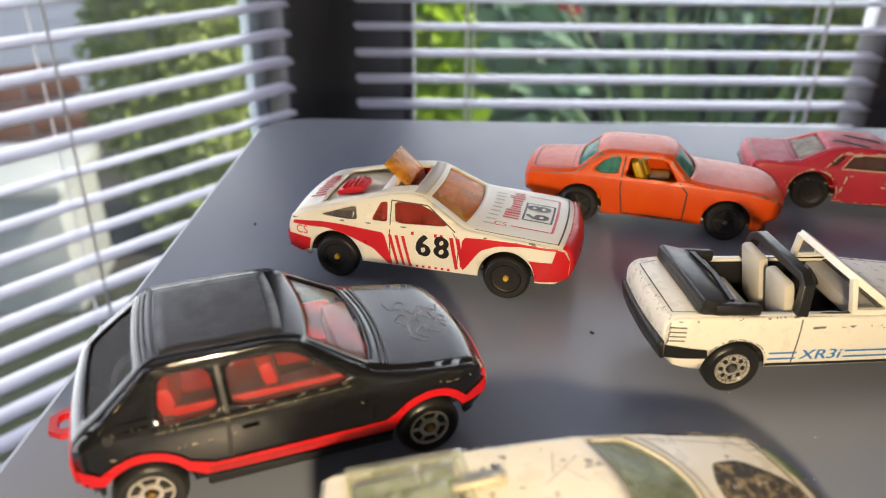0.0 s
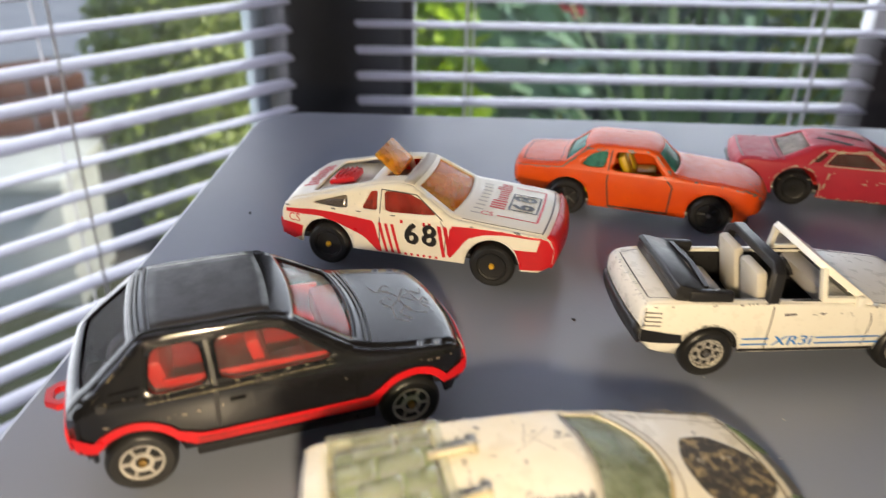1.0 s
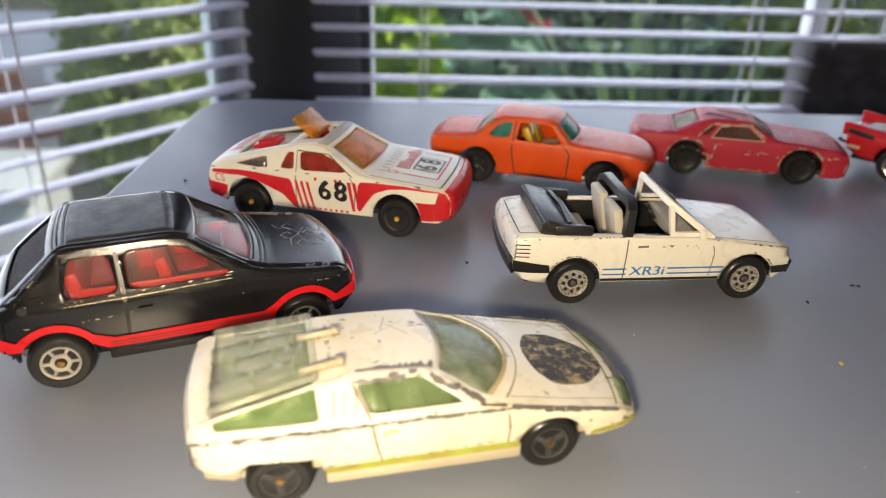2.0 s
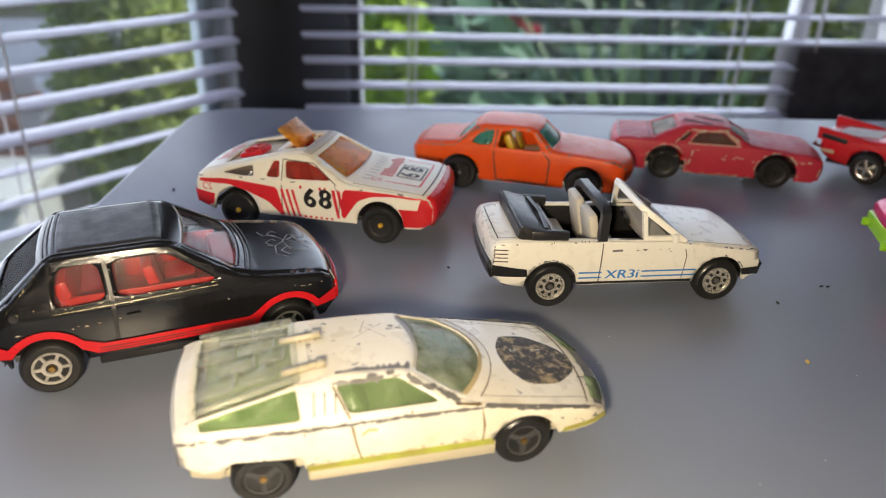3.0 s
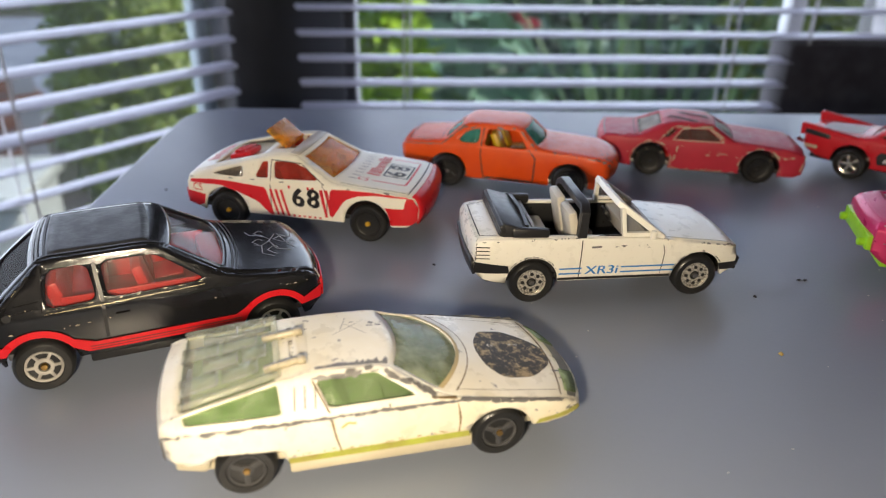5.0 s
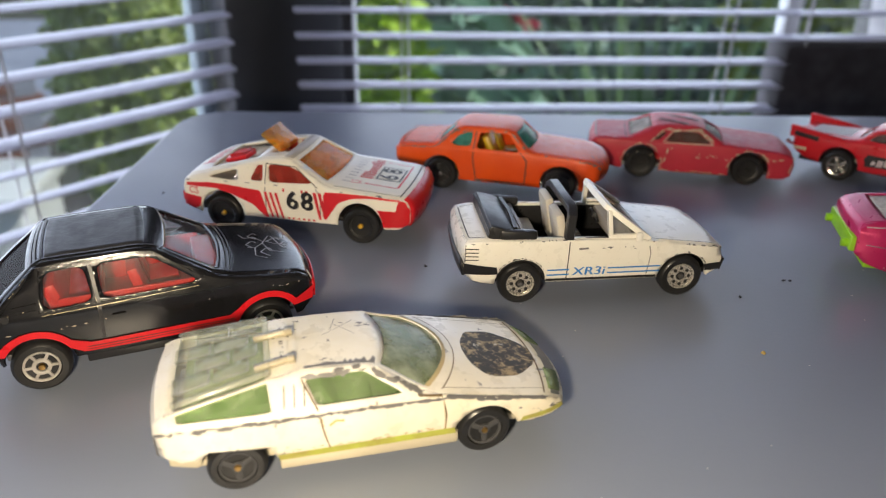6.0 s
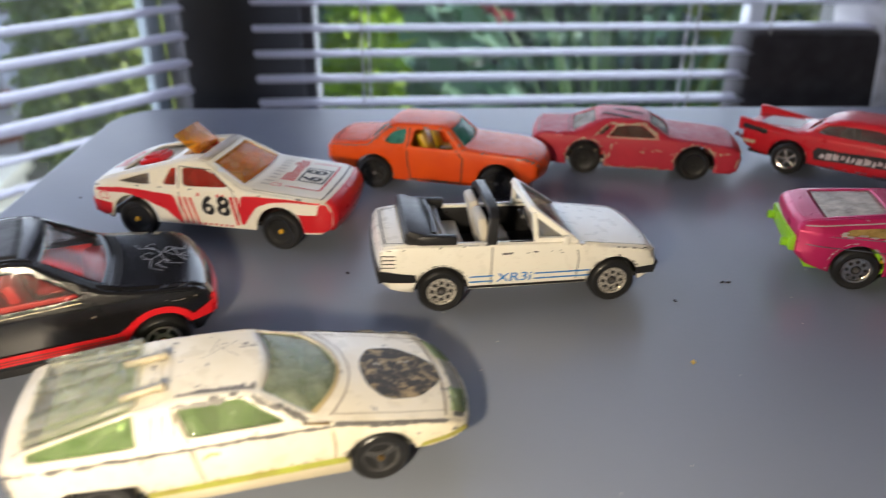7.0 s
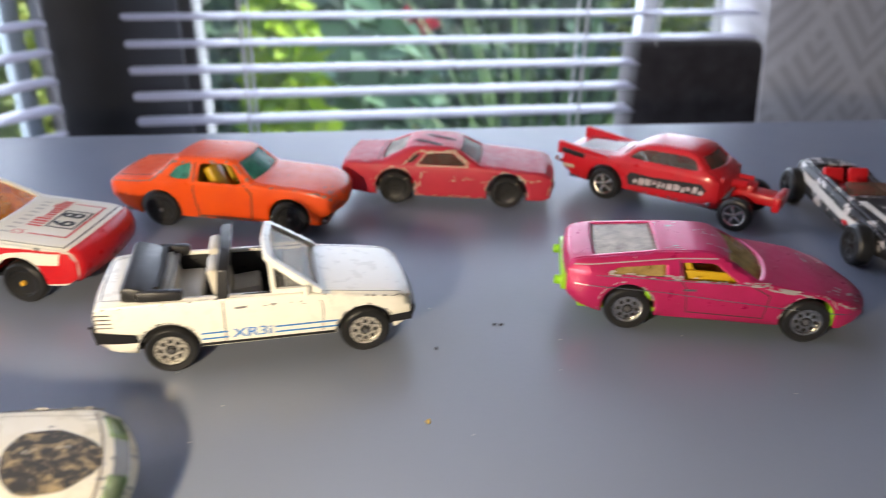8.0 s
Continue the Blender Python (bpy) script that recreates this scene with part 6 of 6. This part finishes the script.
def wall(name, a, b2, z0, z1, material, label, thick=0.12):
    a, b2 = Vector(a), Vector(b2)
    d = b2 - a
    ob = part(name, block(bmesh.new(), d.length / 2, thick / 2, (z0 + z1) / 2, d.length, thick, z1 - z0), material, scale=1)
    ob.matrix_world = pose(a.x, a.y, 0, 0, 0, math.degrees(math.atan2(d.y, d.x)))
    return tagged(ob, label, "wall", kind="structure")


FLOOR_Z, CEIL_Z = -0.75, 1.62
lx, ly = LEFT @ Vector((-1.02, 0.05, 0)), LEFT @ Vector((0.0, 0.05, 0))
bx, by = BACK @ Vector((0.0, 0.06, 0)), BACK @ Vector((0.66, 0.06, 0))
for nm, a, b2 in (("left", lx, ly), ("back", bx, by)):
    wall("wall_under_" + nm, a.xy, b2.xy, FLOOR_Z, -0.484, WALL, "plain pale wall under the bay window")
    wall("wall_over_" + nm, a.xy, b2.xy, 0.98, CEIL_Z, WALL, "plain pale wall over the bay window")
wall("wall_right", (0.64, 0.56), (2.2, 0.20), FLOOR_Z, CEIL_Z, WALL, "plain pale wall beside the bay window")
wall("wall_east", (2.2, 0.20), (2.2, -2.4), FLOOR_Z, CEIL_Z, WALL, "plain pale room wall")
wall("wall_south", (2.2, -2.4), (-1.6, -2.4), FLOOR_Z, CEIL_Z, WALL, "plain pale room wall")
wall("wall_west", (-1.6, -2.4), (lx.x, lx.y), FLOOR_Z, CEIL_Z, WALL, "plain pale room wall")
FLOORING = surface("brown_floor", (0.10, 0.075, 0.055), 0.5, second=(0.07, 0.05, 0.035), vary=6)
plan = [(-1.75, -2.55), (2.35, -2.55), (2.35, 0.4), (0.72, 0.68), (-0.10, 0.68), (-1.05, -0.15)]
for name, z, t, material, label in (("floor", FLOOR_Z, 0.1, FLOORING, "dark brown room floor"), ("ceiling", CEIL_Z + 0.1, 0.1, CEIL, "plain white ceiling")):
    bm = bmesh.new()
    lo, hi = [bm.verts.new((x, y, z - t)) for x, y in plan], [bm.verts.new((x, y, z)) for x, y in plan]
    bm.faces.new(hi)
    bm.faces.new(lo[::-1])
    for k in range(len(plan)):
        j = (k + 1) % len(plan)
        bm.faces.new((lo[k], lo[j], hi[j], hi[k]))
    tagged(part(name, bm, material, scale=1), label, name, kind="structure")

# ---- seats beside the table ----
mat, tree, p = shader("dark_brown_suede")
tone = blend(tree, ramp_of(tree, noise_of(tree, 45.0, 6.0), 0.35, 0.7), (0.020, 0.016, 0.018), (0.050, 0.045, 0.050))
tree.links.new(tone, p.inputs["Base Color"])
p.inputs["Roughness"].default_value = 0.85
p.inputs["Sheen Weight"].default_value = 0.3
SUEDE = mat
chair = new("dining_chair", None)
chair.matrix_world = pose(0.46, 0.500, 0, 0, 0, -6)
tagged(chair, "dark brown suede dining chair pushed against the bay", "chair")
part("backrest", block(bmesh.new(), 0, 0, -0.205, 0.185, 0.05, 0.36, bevel=0.008), SUEDE, chair, scale=1)
part("seat", block(bmesh.new(), 0.10, -0.16, -0.34, 0.40, 0.30, 0.07, bevel=0.02), SUEDE, chair, scale=1)
for x in (-0.07, 0.27):
    for y in (-0.28, 0.0):
        part("leg", block(bmesh.new(), x, y, -0.56, 0.035, 0.035, 0.38, bevel=0.004), LEG, chair, scale=1)

mat, tree, p = shader("palm_leaf_weave")
co = tree.nodes.new("ShaderNodeTexCoord")
sep = tree.nodes.new("ShaderNodeSeparateXYZ")
tree.links.new(co.outputs["Object"], sep.inputs[0])


def calc(op, a, b2=0.0):
    n = tree.nodes.new("ShaderNodeMath")
    n.operation = op
    for socket, v in zip(n.inputs, (a, b2)):
        if isinstance(v, float):
            socket.default_value = v
        else:
            tree.links.new(v, socket)
    return n.outputs[0]


across, upward = calc("DIVIDE", sep.outputs[0], 0.094), calc("DIVIDE", sep.outputs[2], 0.118)
p_in = calc("FRACT", calc("ADD", calc("ADD", across, upward), 20.0))
q_in = calc("FRACT", calc("ADD", calc("SUBTRACT", across, upward), 20.0))
vein = calc("MAXIMUM", q_in, calc("SUBTRACT", 1.0, p_in))
ribs = calc("SINE", calc("MULTIPLY", vein, 34.0))
rim_p = calc("MINIMUM", p_in, calc("SUBTRACT", 1.0, p_in))
rim_q = calc("MINIMUM", q_in, calc("SUBTRACT", 1.0, q_in))
tone = blend(tree, ramp_of(tree, ribs, -0.7, 0.7), (0.45, 0.44, 0.45), (0.59, 0.58, 0.59))
tone = blend(tree, ramp_of(tree, calc("MINIMUM", rim_p, rim_q), 0.10, 0.03), tone, (0.63, 0.62, 0.63))
tone = blend(tree, ramp_of(tree, noise_of(tree, 300.0, 4.0), 0.4, 0.8), tone, (0.50, 0.49, 0.50))
tree.links.new(tone, p.inputs["Base Color"])
p.inputs["Roughness"].default_value = 0.9
WEAVE = mat
arm = new("armchair", None)
arm.matrix_world = pose(0.72, 0.44, 0, 0, 0, -10)
tagged(arm, "pale grey armchair woven with a palm leaf pattern", "armchair")
bm = block(bmesh.new(), 0, 0.04, -0.12, 0.48, 0.12, 0.80, bevel=0.03)
for v in bm.verts:
    if v.co.x < 0:
        v.co.x += 0.10 * (v.co.z + 0.05) * -1.0 - 0.0
part("backrest", bm, WEAVE, arm, scale=1)
part("seat", block(bmesh.new(), 0.06, -0.20, -0.42, 0.44, 0.36, 0.16, bevel=0.03), WEAVE, arm, scale=1)
for x in (-0.10, 0.24):
    for y in (-0.34, 0.06):
        part("leg", block(bmesh.new(), x, y, -0.63, 0.035, 0.035, 0.24, bevel=0.004), LEG, arm, scale=1)


# ---- the garden outside ----
GROUND = surface("garden_soil", (0.07, 0.06, 0.05), 0.9, second=(0.05, 0.07, 0.03), vary=3)
bm = bmesh.new()
ring = [(-300, 0.72), (300, 0.72), (300, 400), (-300, 400)]
bm.faces.new([bm.verts.new((x, y, -0.95)) for x, y in ring])
ring = [(-300, -300), (-1.9, -300), (-1.9, 0.72), (-300, 0.72)]
bm.faces.new([bm.verts.new((x, y, -0.95)) for x, y in ring])
ground = part("ground", bm, GROUND, scale=1)
tagged(ground, "dark garden soil with thin grass", "ground", kind="structure")


def leaf_stuff(name, label, n, place, size, colours, seed, droop=0.5):
    """Many small bent leaves in one mesh, tinted leaf by leaf."""
    r = random.Random(seed)
    mat, tree, p = shader(name + "_leaf")
    geo = tree.nodes.new("ShaderNodeNewGeometry")
    tone = blend(tree, geo.outputs["Random Per Island"], colours[0], colours[1])
    tree.links.new(tone, p.inputs["Base Color"])
    p.inputs["Roughness"].default_value = 0.45
    p.inputs["Transmission Weight"].default_value = 0.0
    p.inputs["Subsurface Weight"].default_value = 0.0
    verts, faces = [], []
    for _ in range(n):
        c = Vector(place(r))
        d = Vector((r.gauss(0, 1), r.gauss(0, 1), r.gauss(0.3, 0.7))).normalized()
        side = d.cross(Vector((r.gauss(0, 1), r.gauss(0, 1), r.gauss(0, 1)))).normalized()
        l, w = size * r.uniform(0.6, 1.4), size * r.uniform(0.25, 0.45)
        tip = c + d * l - Vector((0, 0, droop * l * 0.4))
        mid = c + d * l * 0.5
        k = len(verts)
        verts += [c, mid + side * w, tip, mid - side * w]
        faces.append((k, k + 1, k + 2, k + 3))
    me = bpy.data.meshes.new(name)
    me.from_pydata([tuple(v) for v in verts], [], faces)
    me.materials.append(mat)
    ob = new(name, me)
    return tagged(ob, label, "foliage", kind="stuff")


def mound(cx, cy, cz, rx, ry, rz):
    def pick(r):
        while True:
            v = Vector((r.uniform(-1, 1), r.uniform(-1, 1), r.uniform(-1, 1)))
            if 0.45 < v.length < 1 + 0.25 * noise.noise(v * 3):
                return (cx + v.x * rx, cy + v.y * ry, cz + v.z * rz)
    return pick


leaf_stuff("hedge_foliage", "dark green mixed shrubs close behind the window", 13000, mound(1.35, 3.3, -0.75, 1.9, 1.3, 0.75), 0.085, ((0.02, 0.06, 0.045), (0.15, 0.25, 0.15)), 1)
leaf_stuff("bright_shrub", "bright yellow-green shrub in the garden bed", 1300, mound(0.07, 1.5, -0.42, 0.075, 0.09, 0.34), 0.06, ((0.26, 0.44, 0.01), (0.42, 0.62, 0.03)), 2)
leaf_stuff("pale_leaf_plant", "pale green large-leaved plant in the bed", 200, mound(0.30, 1.75, -0.50, 0.16, 0.16, 0.34), 0.13, ((0.14, 0.30, 0.18), (0.30, 0.48, 0.34)), 3)
leaf_stuff("low_groundcover", "low dark green groundcover", 9000, lambda r: (r.uniform(-0.4, 2.2), r.uniform(0.9, 2.6), -0.93 + abs(r.gauss(0, 0.09))), 0.05, ((0.012, 0.05, 0.02), (0.05, 0.13, 0.04)), 4)
leaf_stuff("yellow_conifer", "yellow-green feathery conifer beside the path", 15000, mound(-0.66, 2.1, -0.30, 0.22, 0.22, 0.80), 0.03, ((0.31, 0.41, 0.10), (0.45, 0.53, 0.17)), 5)
leaf_stuff("dark_shrub", "dark green shrub beside the wall", 5000, mound(-1.75, 1.9, -0.85, 0.4, 0.4, 0.25), 0.05, ((0.01, 0.04, 0.02), (0.03, 0.09, 0.04)), 6)

# strap-leaved clump
BLADE = surface("strap_leaf", (0.10, 0.22, 0.07), 0.45, second=(0.20, 0.32, 0.14), vary=4)
r = random.Random(8)
clump = new("strap_leaf_clump", None)
clump.location = (0.72, 1.55, -0.95)
tagged(clump, "clump of long green strap leaves in the bed", "plant")
for k in range(46):
    a, lean, h = r.uniform(0, 6.28), r.uniform(0.1, 0.55), r.uniform(0.6, 1.05)
    bm = bmesh.new()
    path = [(0.10 * math.cos(a) + lean * t * t * math.cos(a), 0.10 * math.sin(a) + lean * t * t * math.sin(a), h * t * (1 - 0.25 * t * lean)) for t in (0, 0.25, 0.5, 0.75, 1.0)]
    rows = []
    for i, q in enumerate(path):
        w = 0.016 * (1 - 0.8 * (i / 4) ** 2)
        sx, sy = -math.sin(a) * w, math.cos(a) * w
        rows.append((bm.verts.new((q[0] - sx, q[1] - sy, q[2])), bm.verts.new((q[0], q[1], q[2] - 0.006)), bm.verts.new((q[0] + sx, q[1] + sy, q[2]))))
    for m0, m1 in zip(rows, rows[1:]):
        bm.faces.new((m0[0], m0[1], m1[1], m1[0]))
        bm.faces.new((m0[1], m0[2], m1[2], m1[1]))
    part("blade", bm, BLADE, clump, scale=1)

# paved path, low brick wall and pale planter outside the side window
PAVING = surface("blue_grey_paving", (0.24, 0.26, 0.33), 0.7, second=(0.32, 0.34, 0.42), vary=5)
bm = block(bmesh.new(), -3.2, 4.0, -0.93, 3.4, 5.0, 0.05)
tagged(part("paved_path", bm, PAVING, scale=1), "blue-grey paved path outside", "path", kind="structure")
BRICK = surface("red_brown_brick", (0.20, 0.085, 0.06), 0.85, second=(0.15, 0.07, 0.05), vary=8)
low_wall = new("garden_wall", None)
low_wall.matrix_world = pose(-1.75, 2.7, -0.95, 0, 0, 35)
tagged(low_wall, "low red-brown brick garden wall", "wall")
shared = None
for rowi in range(5):
    for k in range(5):
        if shared is None:
            ob = part("brick", block(bmesh.new(), 0, 0, 0, 0.205, 0.10, 0.062, bevel=0.004), BRICK, low_wall, scale=1)
            shared = ob.data
        else:
            ob = new("brick", shared)
            ob.parent = low_wall
        ob.location = (-0.5 + 0.216 * k + (0.108 if rowi % 2 else 0), 0, 0.035 + 0.072 * rowi)
part("mortar", block(bmesh.new(), 0, 0, 0.18, 1.10, 0.085, 0.36), PAVING, low_wall, scale=1)
planter = new("planter", None)
planter.location = (-0.98, 1.75, -0.95)
tagged(planter, "pale square planter on the path", "planter")
part("tub", block(bmesh.new(), 0, 0, 0.17, 0.28, 0.28, 0.34, bevel=0.01), WHITE_FRAME, planter, scale=1)
part("rim", block(bmesh.new(), 0, 0, 0.35, 0.32, 0.32, 0.04, bevel=0.008), WHITE_FRAME, planter, scale=1)
# house front over the way
FAR_WALL = surface("far_house_wall", (0.30, 0.33, 0.40), 0.8, second=(0.24, 0.27, 0.33), vary=0.8)
far = part("backdrop", block(bmesh.new(), -6, 12, 0.8, 26, 0.3, 4.0), FAR_WALL, scale=1)
far.matrix_world = pose(0, 0, 0, 0, 0, 20)
tagged(far, "blue-grey rendered wall across the garden", "wall", kind="structure")

PETAL_R = ((0.55, 0.02, 0.04), (0.70, 0.05, 0.08))
leaf_stuff("red_blossom", "small cluster of red blossom in the shrubs", 60, mound(0.52, 2.3, -0.30, 0.07, 0.07, 0.05), 0.03, PETAL_R, 11)
leaf_stuff("yellow_blossom", "small yellow flower in the garden bed", 30, mound(0.40, 1.75, -0.47, 0.025, 0.025, 0.03), 0.025, ((0.70, 0.55, 0.05), (0.80, 0.65, 0.12)), 12)
leaf_stuff("blue_green_shrub", "blue-green shrub behind the bed", 2600, mound(1.0, 2.1, -0.62, 0.5, 0.3, 0.30), 0.08, ((0.03, 0.10, 0.06), (0.16, 0.30, 0.20)), 13)
leaf_stuff("gold_shrub", "golden green shrub by the far corner of the bay", 1800, mound(1.22, 1.72, -0.35, 0.24, 0.22, 0.45), 0.05, ((0.18, 0.26, 0.03), (0.32, 0.40, 0.06)), 14)
